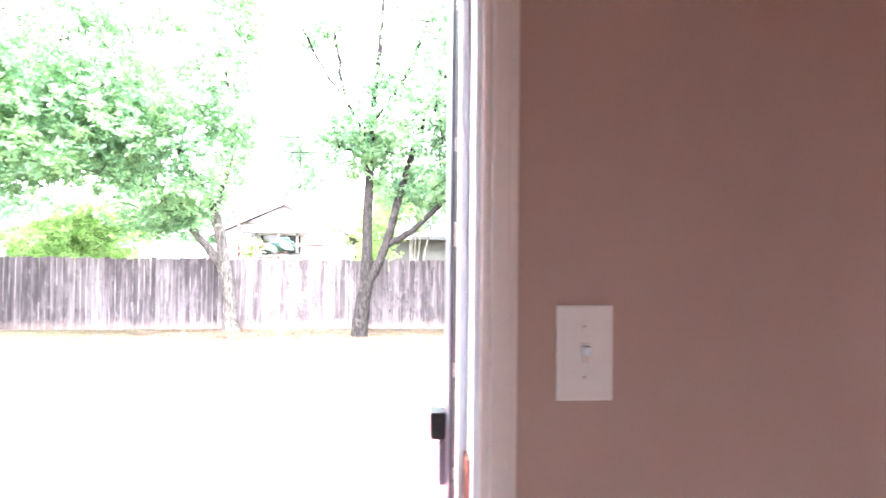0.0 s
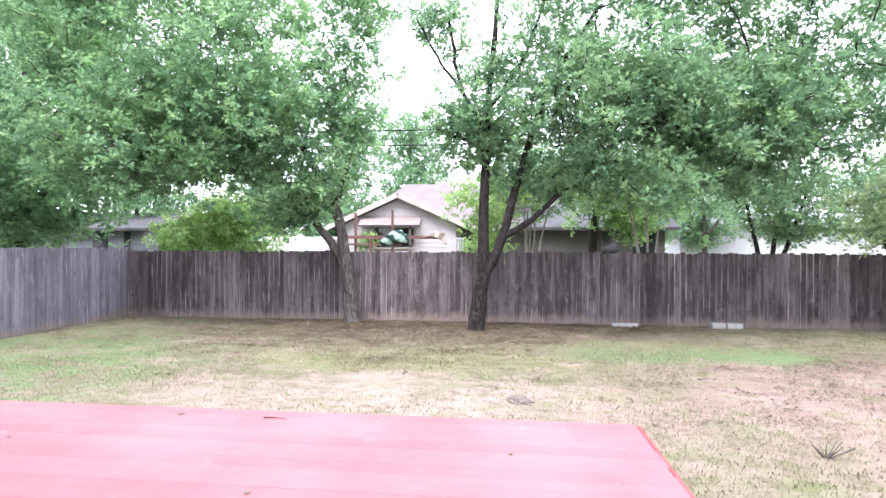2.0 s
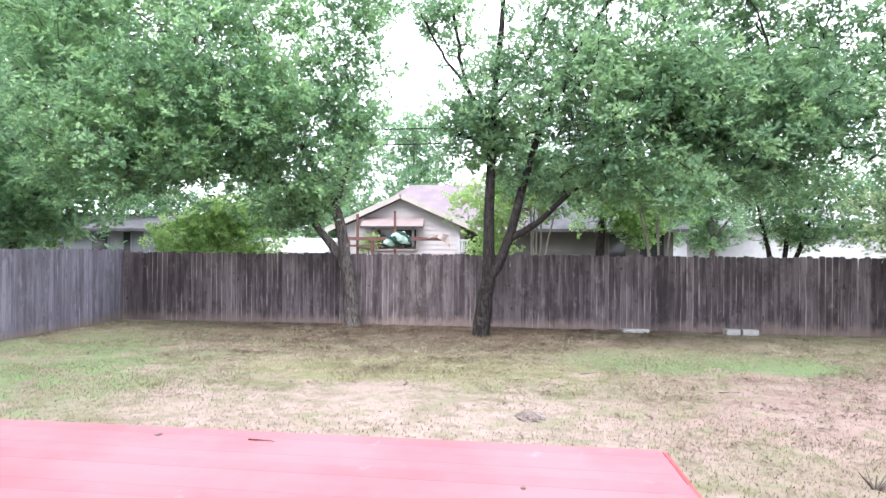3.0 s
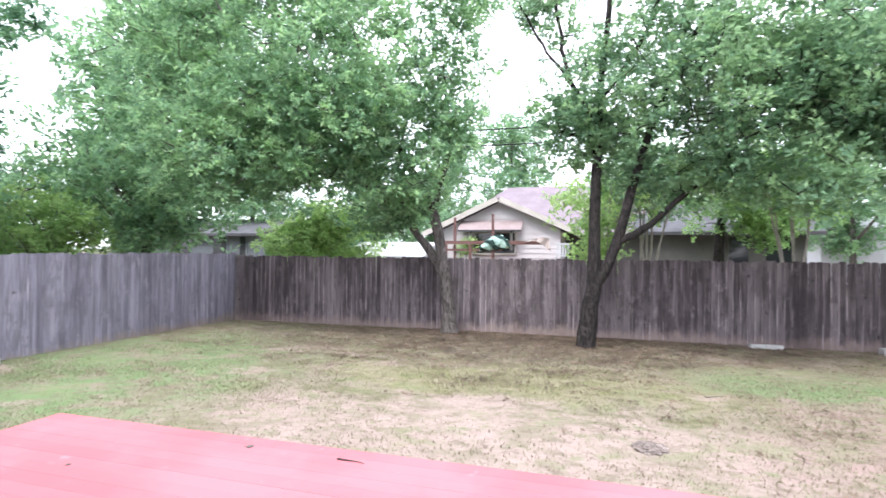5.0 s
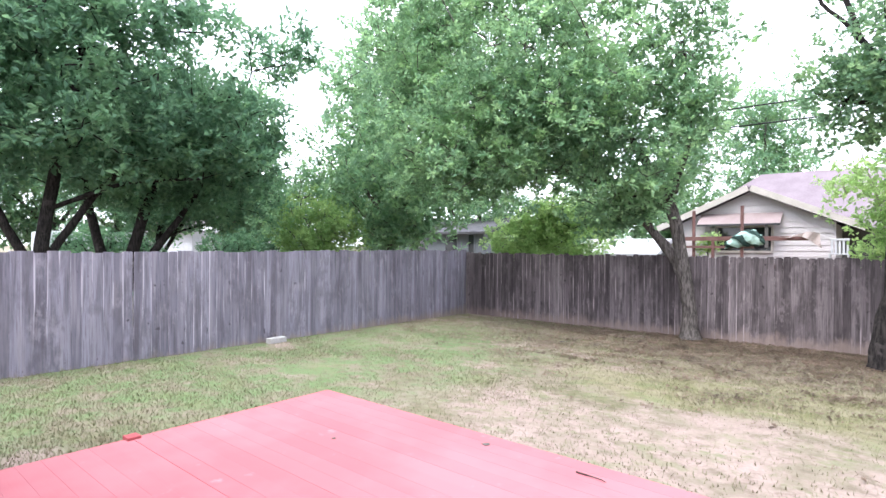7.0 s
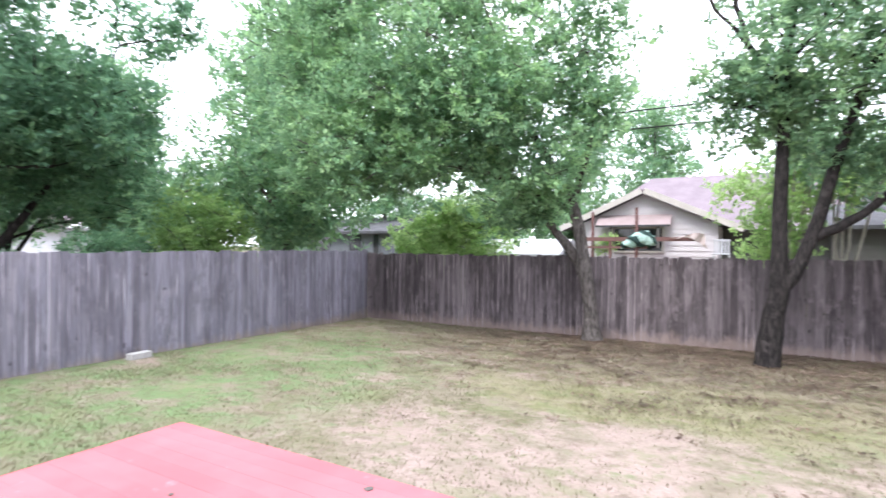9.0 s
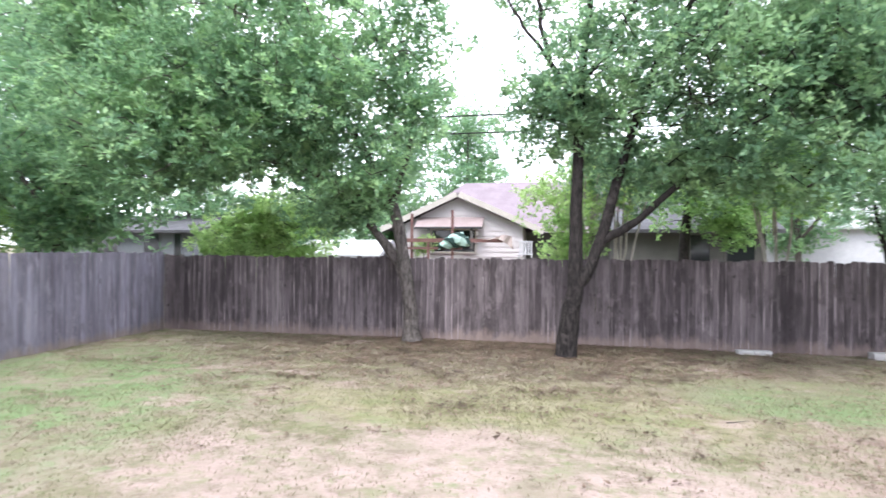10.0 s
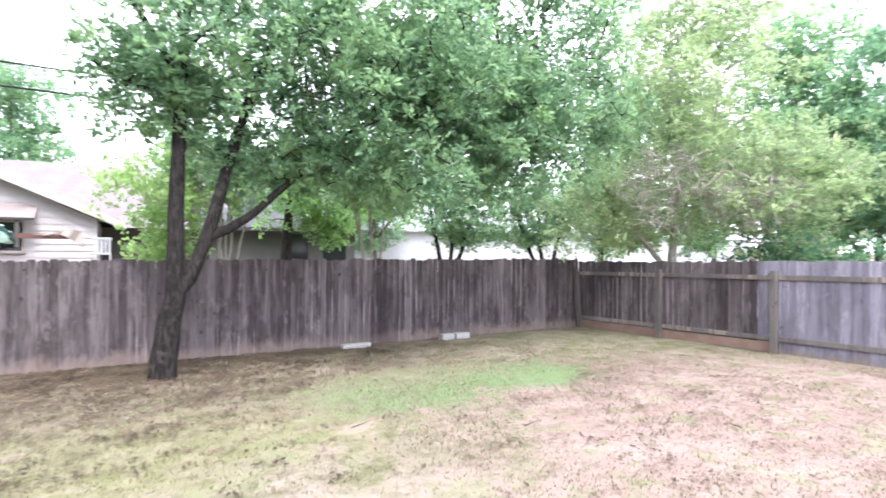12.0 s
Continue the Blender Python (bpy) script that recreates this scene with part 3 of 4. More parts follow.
def build_deck():
    root = empty("deck", (0, 5, 0), "red painted wooden deck with faded pink boards", "deck")
    n, gap = 28, 0.0012
    w = (DY1 - DY0) / n
    me = bpy.data.meshes.new("deck_board")
    bm = box(bmesh.new(), (0, -w / 2 + gap / 2, -0.03), (DX1 - DX0, w / 2 - gap / 2, 0), 0.001)
    bm.to_mesh(me)
    bm.free()
    me.materials.append(M_DECK)
    rng = random.Random(2)
    for i in range(n):
        ob = new("deck_board", me)
        ob.parent = root
        ob.location = (DX0 + rng.uniform(-0.01, 0.01), DY0 + (i + 0.5) * w - 5, DZ + (rng.uniform(-0.003, -0.002) if i in (5, 14) else rng.uniform(-0.0006, 0.0006)))
    boxed("fascia", (DX0, DY1, 0.2), (DX1, DY1 + 0.03, DZ - 0.032), M_DECKSIDE, root)
    boxed("fascia", (DX1 + 0.012, DY0, 0.2), (DX1 + 0.042, DY1, DZ - 0.01), M_DECKSIDE, root)
    boxed("fascia", (DX0 - 0.042, DY0, 0.2), (DX0 - 0.012, DY1, DZ - 0.01), M_DECKSIDE, root)
    for x in np.arange(DX0 + 0.1, DX1 - 0.05, 0.8):
        boxed("joist", (x, DY0, 0.3), (x + 0.04, DY1 - 0.01, DZ - 0.034), M_DECKSIDE, root)
    for x in (DX0 + 0.15, 0.5, DX1 - 0.25):
        for y in (DY0 + 0.2, DY1 - 0.3):
            boxed("footing", (x, y, 0.05), (x + 0.12, y + 0.12, 0.3), M_CONCRETE, root)
    boxed("corner_block", (DX0 - 0.06, 5.0, DZ - 0.04), (DX0 + 0.05, 5.1, DZ + 0.02), M_DECKSIDE, root)


build_deck()

# ---- the house with the door ----
FL = 0.60
WX0, WX1, WY0, WY1 = -3.4, 4.0, 2.57, 2.682
JL, JR, HEAD = 1.84, 2.792, FL + 2.04


def build_house():
    def slab(name, lo, hi, mat, label, cat):
        return tagged(boxed(name, lo, hi, mat, None, 0.0), label, cat, kind="structure")

    slab("wall_north", (WX0, WY0, 0.1), (JL - 0.035, WY1, FL + 2.5), M_WALL, "pinkish beige painted wall beside the door", "wall")
    slab("wall_north_right", (JR + 0.035, WY0, 0.1), (WX1, WY1, FL + 2.5), M_WALL, "pinkish beige painted wall with a light switch", "wall")
    slab("wall_north_head", (JL - 0.035, WY0, HEAD + 0.035), (JR + 0.035, WY1, FL + 2.5), M_WALL, "painted wall above the door", "wall")
    slab("wall_west", (WX0 - 0.12, -2.0, 0.1), (WX0, WY1, FL + 2.5), M_WALL, "pinkish beige painted side wall", "wall")
    slab("wall_east", (WX1, -2.0, 0.1), (WX1 + 0.12, WY1, FL + 2.5), M_WALL, "pinkish beige painted side wall", "wall")
    # rear wall, out of view, with a window opening added to brighten the room
    slab("wall_south", (WX0 - 0.12, -2.12, 0.1), (WX1 + 0.12, -2.0, FL + 0.8), M_WALL, "pinkish beige painted rear wall", "wall")
    slab("wall_south_head", (WX0 - 0.12, -2.12, FL + 1.7), (WX1 + 0.12, -2.0, FL + 2.5), M_WALL, "painted rear wall above the window", "wall")
    slab("wall_south_left", (WX0 - 0.12, -2.12, FL + 0.8), (1.7, -2.0, FL + 1.7), M_WALL, "painted rear wall beside the window", "wall")
    slab("wall_south_right", (2.8, -2.12, FL + 0.8), (WX1 + 0.12, -2.0, FL + 1.7), M_WALL, "painted rear wall beside the window", "wall")
    wf = empty("window_1", (1.7, -2.06, FL + 0.8), "added white-framed window in the unseen rear wall, brightening the room", "window", kind="structure")
    for x in (1.702, 2.225, 2.748):
        boxed("window_frame", (x, -2.1, FL + 0.802), (x + 0.05, -2.03, FL + 1.698), M_WHITE, wf)
    for z in (0.802, 1.648):
        for xa, xb in ((1.754, 2.223), (2.277, 2.746)):
            boxed("window_frame", (xa, -2.1, FL + z), (xb, -2.03, FL + z + 0.05), M_WHITE, wf)
    slab("floor", (WX0, -2.0, FL - 0.1), (WX1, WY0, FL), M_CARPET, "beige carpet floor of the room", "floor")
    slab("ceiling", (WX0 - 0.12, -2.12, FL + 2.5), (WX1 + 0.12, WY1, FL + 2.62), M_CEIL, "white ceiling of the room", "ceiling")
    # door frame
    fr = empty("door_frame", (JL, WY0, FL), "white door frame with worn copper strike plates", "door frame", kind="structure")
    for x0, x1 in ((JL - 0.033, JL), (JR, JR + 0.033)):
        boxed("jamb", (x0, WY0 - 0.004, FL), (x1, WY1 + 0.005, HEAD), M_WHITE, fr)
    boxed("head_jamb", (JL - 0.033, WY0 - 0.004, HEAD), (JR + 0.033, WY1 + 0.005, HEAD + 0.033), M_WHITE, fr)
    boxed("stop", (JR - 0.012, WY0 + 0.045, FL), (JR - 0.001, WY0 + 0.07, HEAD), M_WHITE, fr)
    boxed("stop", (JL + 0.001, WY0 + 0.02, FL), (JL + 0.046, WY0 + 0.044, HEAD), M_WHITE, fr)
    boxed("stop_lip", (JL + 0.0465, WY0 - 0.059, FL), (JL + 0.06, WY0 + 0.045, HEAD), M_WHITE, fr, 0.003)
    boxed("weatherstrip", (JR - 0.012, WY0 + 0.0715, FL), (JR - 0.001, WY1 + 0.006, HEAD), M_SEAL, fr, 0.002, "black rubber weatherstrip")
    boxed("weatherstrip", (JL + 0.001, WY0 + 0.047, FL), (JL + 0.012, WY1 + 0.006, HEAD), M_SEAL, fr, 0.002, "black rubber weatherstrip")
    rng = random.Random(5)
    for k in range(11):
        z = FL + 0.15 + k * 0.17 + rng.uniform(-0.04, 0.04)
        boxed("paint_fleck", (JR - 0.0132, WY0 + 0.084, z), (JR - 0.0122, WY0 + 0.089, z + rng.uniform(0.01, 0.05)), M_CASING, fr, 0)
    for z in (1.615, 1.49):
        boxed("strike_plate", (JR - 0.004, WY0 + 0.014, z), (JR + 0.001, WY0 + 0.046, z + 0.07), M_BRASS, fr, 0.0015, "worn copper strike plate")
        boxed("strike_hole", (JR - 0.0055, WY0 + 0.022, z + 0.02), (JR - 0.0042, WY0 + 0.038, z + 0.05), M_BLACK, fr, 0)
    boxed("threshold", (JL, WY0, FL - 0.02), (JR, WY1 + 0.06, FL + 0.012), M_ALU, fr, 0.004, "aluminium threshold")
    # casing round the door, inside
    cs = empty("door_casing", (JR, WY0, FL), "moulded pale pink-beige door casing", "trim", kind="structure")
    for s, x in ((1, JR + 0.008), (-1, JL - 0.008)):
        for k, (w0, w1, t) in enumerate(((0.0, 0.011, 0.011), (0.011, 0.033, 0.017), (0.033, 0.043, 0.013))):
            xa, xb = sorted((x + s * w0, x + s * w1))
            boxed("casing_strip", (xa, WY0 - t, FL), (xb, WY0 - 0.002, HEAD + 0.06), M_CASING, cs, 0.003)
    boxed("casing_strip", (JL - 0.008, WY0 - 0.017, HEAD + 0.01), (JR + 0.008, WY0 - 0.002, HEAD + 0.06), M_CASING, cs, 0.003)
    # storm door frame
    sf = empty("storm_door_frame", (JL, WY1, FL), "grey aluminium storm door frame", "door frame", kind="structure")
    boxed("side_channel", (JR - 0.016, WY1 + 0.008, FL - 0.1), (JR + 0.05, WY1 + 0.08, HEAD + 0.03), M_ALU, sf)
    boxed("side_channel", (JL - 0.05, WY1 + 0.008, FL - 0.1), (JL + 0.018, WY1 + 0.08, HEAD + 0.03), M_ALU, sf)
    boxed("head_channel", (JL + 0.02, WY1 + 0.008, HEAD - 0.03), (JR - 0.018, WY1 + 0.08, HEAD + 0.03), M_ALU, sf)
    boxed("latch", (JR - 0.04, WY1 + 0.03, 1.665), (JR - 0.0175, WY1 + 0.065, 1.705), M_BLACK, sf, 0.004, "black plastic latch")
    boxed("latch_bracket", (JR - 0.027, WY1 + 0.03, 1.60), (JR - 0.0175, WY1 + 0.055, 1.662), M_ALU, sf, 0.002, "aluminium latch bracket")
    boxed("step", (JL - 0.1, WY1 + 0.082, 0.432), (JR + 0.1, WY1 + 0.11, FL - 0.03), M_DECKSIDE, sf)
    # roof closing the room above
    slab("roof", (WX0 - 0.5, -2.6, FL + 2.63), (WX1 + 0.5, WY1 + 0.25, FL + 2.75), M_ROOF2, "dark shingle roof over the room", "roof")


build_house()


def build_door():
    """The glazed door, swung fully inwards."""
    x1, x0, ya, yb, z0, z1 = JL - 0.002, JL - 0.046, WY0 - 0.92, WY0 - 0.014, FL + 0.012, HEAD - 0.01
    d = empty("door_1", (x1, yb, FL), "open glazed door with dark stiles and white grille bars", "door", kind="structure")
    boxed("stile", (x0, yb - 0.065, z0), (x1, yb, z1), M_STILE, d)
    boxed("stile", (x0, ya, z0), (x1, ya + 0.1, z1), M_STILE, d)
    boxed("rail", (x0, ya + 0.1, z0), (x1, yb - 0.075, z0 + 0.22), M_STILE, d)
    boxed("rail", (x0, ya + 0.1, z1 - 0.11), (x1, yb - 0.075, z1), M_STILE, d)
    g = boxed("glass", (x1 - 0.008, ya + 0.1, z0 + 0.22), (x1 - 0.003, yb - 0.075, z1 - 0.11), M_GLASS, d, 0)
    g.visible_shadow = False
    for z in (0.95, 1.36, 1.77, 2.18):
        boxed("grille_bar", (x1 - 0.001, ya + 0.07, z - 0.013), (x1 + 0.012, yb - 0.05, z + 0.013), M_WHITE, d, 0.004, "white grille bar")
    for y in (ya + 0.36, ya + 0.6):
        boxed("grille_bar", (x1 - 0.006, y - 0.012, z0 + 0.2), (x1 + 0.006, y + 0.012, z1 - 0.09), M_WHITE, d, 0.004, "white grille bar")
    boxed("hinge_edge", (x0, yb + 0.001, z0), (x1, yb + 0.008, z1), M_WHITE, d, 0.002)


build_door()


def build_switch():
    cx, cz, y = 2.926, 1.816, WY0
    s = empty("light_switch", (cx, y, cz), "white single toggle light switch plate on the wall", "light switch")
    boxed("plate", (cx - 0.035, y - 0.006, cz - 0.057), (cx + 0.035, y, cz + 0.057), M_PLATE, s, 0.003)
    boxed("toggle_slot", (cx - 0.005, y - 0.0075, cz - 0.012), (cx + 0.005, y - 0.0062, cz + 0.012), M_CASING, s, 0.0005)
    boxed("toggle", (cx - 0.004, y - 0.018, cz - 0.001), (cx + 0.004, y - 0.0065, cz + 0.009), M_WHITE, s, 0.0015)
    for z in (cz - 0.03, cz + 0.03):
        bm = bmesh.new()
        bmesh.ops.create_cone(bm, cap_ends=True, segments=12, radius1=0.003, radius2=0.0024, depth=0.0015, matrix=Matrix.Translation((0, -0.0067, z - cz)) @ Matrix.Rotation(radians(90), 4, "X"))
        part("screw", bm, M_CASING, s)


build_switch()


# ---- blocks lying along the fences ----
def block(x, y, lx, ly, h, turn, label):
    bm = box(bmesh.new(), (-lx / 2, -ly / 2, 0), (lx / 2, ly / 2, h), 0.012)
    for v in bm.verts:
        v.co += Vector((noise.noise(v.co * 9), noise.noise(v.co * 9 + Vector((5, 0, 0))), 0)) * 0.008
    ob = part("concrete_block", bm, M_CONCRETE)
    ob.location, ob.rotation_euler = (x, y, ground_z(x, y) + 0.0), (0, 0, turn)
    tagged(ob, label, "block", "blocks along the fence")


block(5.25, 15.72, 0.3, 0.16, 0.085, 0.05, "white concrete block lying at the foot of the fence")
block(5.57, 15.74, 0.3, 0.16, 0.085, -0.08, "white concrete block lying at the foot of the fence")
block(7.55, 15.74, 0.32, 0.18, 0.13, 0.1, "pale concrete block standing by the fence")
block(7.93, 15.72, 0.34, 0.18, 0.13, -0.1, "pale concrete block standing by the fence")
block(-6.86, 9.06, 0.16, 0.36, 0.1, 0.1, "white concrete block by the blue-grey fence")


# ---- small things on the deck and lawn ----
def twig(x, y, z, length, turn, label):
    rng = random.Random(int(x * 100))
    pts = [((math.cos(turn) * length * (k / 5 - 0.5) + rng.uniform(-0.01, 0.01), math.sin(turn) * length * (k / 5 - 0.5) + rng.uniform(-0.01, 0.01), 0.008 + rng.uniform(0, 0.006)), 0.007 - 0.0009 * k) for k in range(6)]
    v, f = tubes([pts], 6)
    ob = quick_mesh("twig", v, f, M_BARK1, None, True)
    ob.location = (x, y, z)
    tagged(ob, label, "twig")


twig(0.49, 6.77, DZ, 0.22, -0.1, "small dry grey twig lying on the red deck")
twig(-0.7, 5.2, DZ, 0.12, 0.5, "small dry grey twig lying on the red deck")
for x, y, a in ((8.2, 9.2, 0.6), (9.1, 10.3, -0.4), (7.0, 8.8, 1.2), (5.2, 9.9, 0.2), (10.2, 11.6, -0.9), (3.6, 10.8, 0.4), (-3.0, 13.2, 0.3), (0.2, 12.6, -0.6)):
    twig(x, y, ground_z(x, y) + 0.012, 0.3, a, "dry grey twig lying on the lawn")


def chip(x, y, r):
    bm = bmesh.new()
    bmesh.ops.create_circle(bm, cap_ends=True, segments=9, radius=r)
    for v in bm.verts:
        v.co *= 1 + 0.4 * noise.noise(v.co * 40 + Vector((x, y, 0)))
    g = bmesh.ops.extrude_face_region(bm, geom=bm.faces[:])
    for v in g["geom"]:
        if isinstance(v, bmesh.types.BMVert):
            v.co.z += 0.004
    ob = part("fallen_leaf", bm, M_RAIL)
    ob.location = (x, y, DZ + 0.003)
    tagged(ob, "pale dry leaf lying on the red deck", "leaf", "leaves on the deck")


for x, y, r in ((-0.4, 6.8, 0.03), (0.9, 5.4, 0.02), (-1.4, 6.1, 0.016), (2.5, 6.2, 0.02), (1.7, 4.9, 0.018)):
    chip(x, y, r)


def mound(x, y, r, h):
    bm = bmesh.new()
    bmesh.ops.create_icosphere(bm, subdivisions=4, radius=1)
    for v in bm.verts:
        k = 1 + 0.35 * noise.noise(v.co * 2.5) + 0.15 * noise.noise(v.co * 9)
        v.co = Vector((v.co.x * r * k, v.co.y * r * k, v.co.z * h * k))
    ob = part("soil_mound", bm, bark("grey_soil", (0.12, 0.1, 0.09), (0.24, 0.2, 0.18)))
    ob.location = (x, y, ground_z(x, y))
    tagged(ob, "small grey heap of loose soil on the lawn", "soil mound")


mound(2.65, 8.5, 0.15, 0.045)


def dry_weed(x, y):
    rng = random.Random(9)
    paths = []
    for _ in range(9):
        a, b = rng.uniform(-0.12, 0.12), rng.uniform(-0.1, 0.1)
        paths.append([((a * 0.2, b * 0.2, 0), 0.006), ((a * 0.8, b * 0.8, 0.06), 0.005), ((a * 1.6, b * 1.5, 0.11 + rng.uniform(0, 0.05)), 0.003)])
    v, f = tubes(paths, 5)
    ob = quick_mesh("dry_weed", v, f, M_RAIL)
    ob.location = (x, y, ground_z(x, y))
    tagged(ob, "bleached dry weed stalks on the lawn", "weed")


dry_weed(5.1, 7.05)

# ---- trees ----
tree("tree", "broad oak with a leaning grey trunk by the fence", (-1.34, 15.55, 0),
     [[(0.02, 0, -0.1, 0.26), (0.0, 0, 0.2, 0.175), (-0.02, 0, 0.8, 0.155), (-0.16, 0, 1.7, 0.14), (-0.25, 0, 2.7, 0.12), (-0.65, -0.1, 3.5, 0.105), (-1.3, -0.5, 4.6, 0.07), (-2.0, -1.0, 6.2, 0.05)],
      [(-0.3, 0, 2.75, 0.08), (-1.5, -0.6, 3.4, 0.07), (-3.2, -1.2, 4.0, 0.05), (-5.0, -1.6, 4.6, 0.03)],
      [(-0.12, 0.1, 1.3, 0.12), (-0.45, 0.15, 1.9, 0.115), (-0.95, 0.1, 2.5, 0.1), (-1.7, -0.1, 3.4, 0.06), (-2.6, -0.4, 4.6, 0.04)],
      [(-0.4, 0, 3.0, 0.07), (0.1, -0.3, 4.4, 0.05), (0.0, -0.6, 6.2, 0.035)]],
     [(-3.0, -1.3, 5.3, 3.4, 2.3, 2.4, 360), (-1.3, -1.0, 4.7, 1.7, 1.6, 1.8, 120), (-5.2, -1.4, 5.2, 2.3, 1.9, 2.4, 200), (-3.0, -1.1, 8.3, 3.8, 2.4, 2.4, 220), (-4.4, -1.2, 3.9, 2.6, 1.6, 0.7, 130), (-0.7, -0.6, 3.6, 0.8, 0.7, 0.5, 20), (-1.5, -0.1, 2.75, 1.0, 0.6, 0.5, 34), (0.2, -0.5, 5.4, 0.8, 0.8, 1.7, 44), (0.3, -0.4, 8.0, 0.9, 0.9, 1.3, 40), (-6.9, -1.3, 7.0, 1.9, 1.8, 2.3, 150), (-5.6, -1.2, 9.2, 2.4, 1.8, 1.5, 90)],
     M_LEAF1, M_BARK1, 101, per=105, leaf=0.112, gap=0.18)
tree("tree", "dark forked tree with several stems before the fence", (1.84, 14.5, 0.03),
     [[(0, 0, -0.1, 0.25), (0.02, 0, 0.2, 0.185), (0.1, -0.05, 0.7, 0.16), (0.2, -0.1, 1.45, 0.15), (0.18, -0.1, 2.2, 0.115), (0.18, -0.1, 3.6, 0.1), (0.3, -0.1, 5.3, 0.08), (0.5, -0.2, 8.0, 0.04)],
      [(0.26, -0.1, 1.35, 0.12), (0.5, -0.1, 1.8, 0.11), (0.72, -0.1, 2.4, 0.1), (0.98, -0.1, 3.6, 0.085), (1.5, -0.2, 5.4, 0.06), (2.6, -0.4, 7.0, 0.04)],
      [(0.66, -0.1, 2.15, 0.075), (1.1, -0.15, 2.38, 0.07), (1.6, -0.2, 2.8, 0.06), (3.0, -0.4, 4.2, 0.05), (5.0, -0.5, 5.2, 0.03)],
      [(0.2, -0.1, 4.6, 0.06), (-0.35, -0.2, 5.4, 0.05), (-0.6, -0.3, 7.0, 0.03)],
      [(-0.3, -0.2, 5.35, 0.035), (-0.9, -0.3, 6.2, 0.028), (-1.4, -0.3, 7.2, 0.015)],
      [(0.3, -0.1, 5.0, 0.05), (1.0, -0.3, 5.9, 0.04), (1.5, -0.4, 7.2, 0.025)],
      [(0.2, -0.1, 4.3, 0.035), (-0.3, -0.2, 4.3, 0.03), (-0.9, -0.3, 4.55, 0.02)]],
     [(3.6, -0.5, 4.9, 3.0, 2.3, 2.0, 460), (0.9, -0.3, 5.3, 1.3, 1.2, 1.8, 60), (6.2, -0.7, 5.2, 2.6, 2.0, 2.2, 360), (4.4, -0.4, 8.0, 4.4, 2.4, 2.2, 400), (-0.45, -0.3, 4.8, 0.5, 0.5, 0.45, 18), (-1.0, -0.2, 7.1, 0.4, 0.4, 0.6, 11), (0.0, -0.2, 6.6, 0.8, 0.8, 1.2, 30), (0.35, 0.2, 4.5, 0.75, 0.6, 0.8, 36), (-0.45, 0.0, 4.0, 0.4, 0.4, 0.4, 7), (0.9, 0.2, 3.6, 0.4, 0.4, 0.4, 9), (2.2, -0.4, 3.5, 1.6, 1.3, 0.6, 46)],
     M_LEAF2, M_BARK2, 102, per=120, leaf=0.1, gap=0.18, bare=[(2.6, -1.5, 4.4, 1.3, 0.8, 0.7, 40)])
tree("tree", "olive-green tree with bare grey twigs behind the fence", (12.9, 14.0, 0.05),
     [[(0, 0, 0, 0.13), (0.05, 0, 2.0, 0.1), (0.2, -0.1, 4.0, 0.06), (0.2, 0, 6.5, 0.03)], [(0.03, 0, 1.4, 0.07), (-1.2, 0.3, 2.6, 0.05), (-2.0, 0.4, 3.6, 0.03)]],
     [(0.2, 0, 5.0, 3.0, 2.8, 2.9, 480), (-1.2, 0.6, 3.0, 1.8, 1.5, 0.9, 100), (1.0, -1.6, 3.4, 2.6, 2.2, 1.3, 140), (0.7, -0.4, 7.2, 1.9, 1.7, 1.7, 150), (2.9, -1.8, 3.9, 1.9, 1.6, 1.2, 110)],
     M_LEAF5, M_BARK3, 103, per=90, leaf=0.1, from_z=1.2, gap=0.2, bare=[(-1.6, -1.2, 3.3, 1.4, 0.9, 0.9, 150), (-0.2, -2.2, 3.2, 1.4, 0.8, 0.8, 110)])
dark = tree("tree", "large dark shade tree beyond the side fence", (-12.5, 6.6, 0.1),
     [[(0, 0, 0, 0.19), (0.1, 0.1, 2.0, 0.14), (0.5, 0.5, 5.0, 0.1), (1.2, 1.0, 8.0, 0.06)], [(0.05, 0.1, 1.3, 0.1), (0.3, 0.8, 2.7, 0.08), (0.8, 2.2, 4.5, 0.06), (1.4, 4.2, 6.0, 0.04)], [(0.0, 0, 1.2, 0.11), (0.2, -0.7, 2.6, 0.09), (0.4, -1.8, 4.4, 0.07), (0.8, -3, 6, 0.04)], [(0.1, 0.1, 2.6, 0.06), (1.0, 1.4, 3.3, 0.045), (1.6, 3.0, 3.5, 0.03)]],
     [(0.8, -0.1, 6.8, 3.4, 3.2, 3.0, 440), (1.6, 3.2, 4.7, 2.2, 2.0, 1.2, 120), (1.2, -2.0, 5.5, 2.6, 3.0, 2.2, 160), (0.9, 0.8, 3.9, 2.2, 3.2, 0.6, 90), (1.9, 2.8, 7.3, 1.0, 1.1, 0.7, 18), (1.3, 5.4, 7.4, 1.2, 1.6, 0.8, 30)],
     M_LEAF3, M_BARK2, 104, per=75, leaf=0.144, gap=0.12)
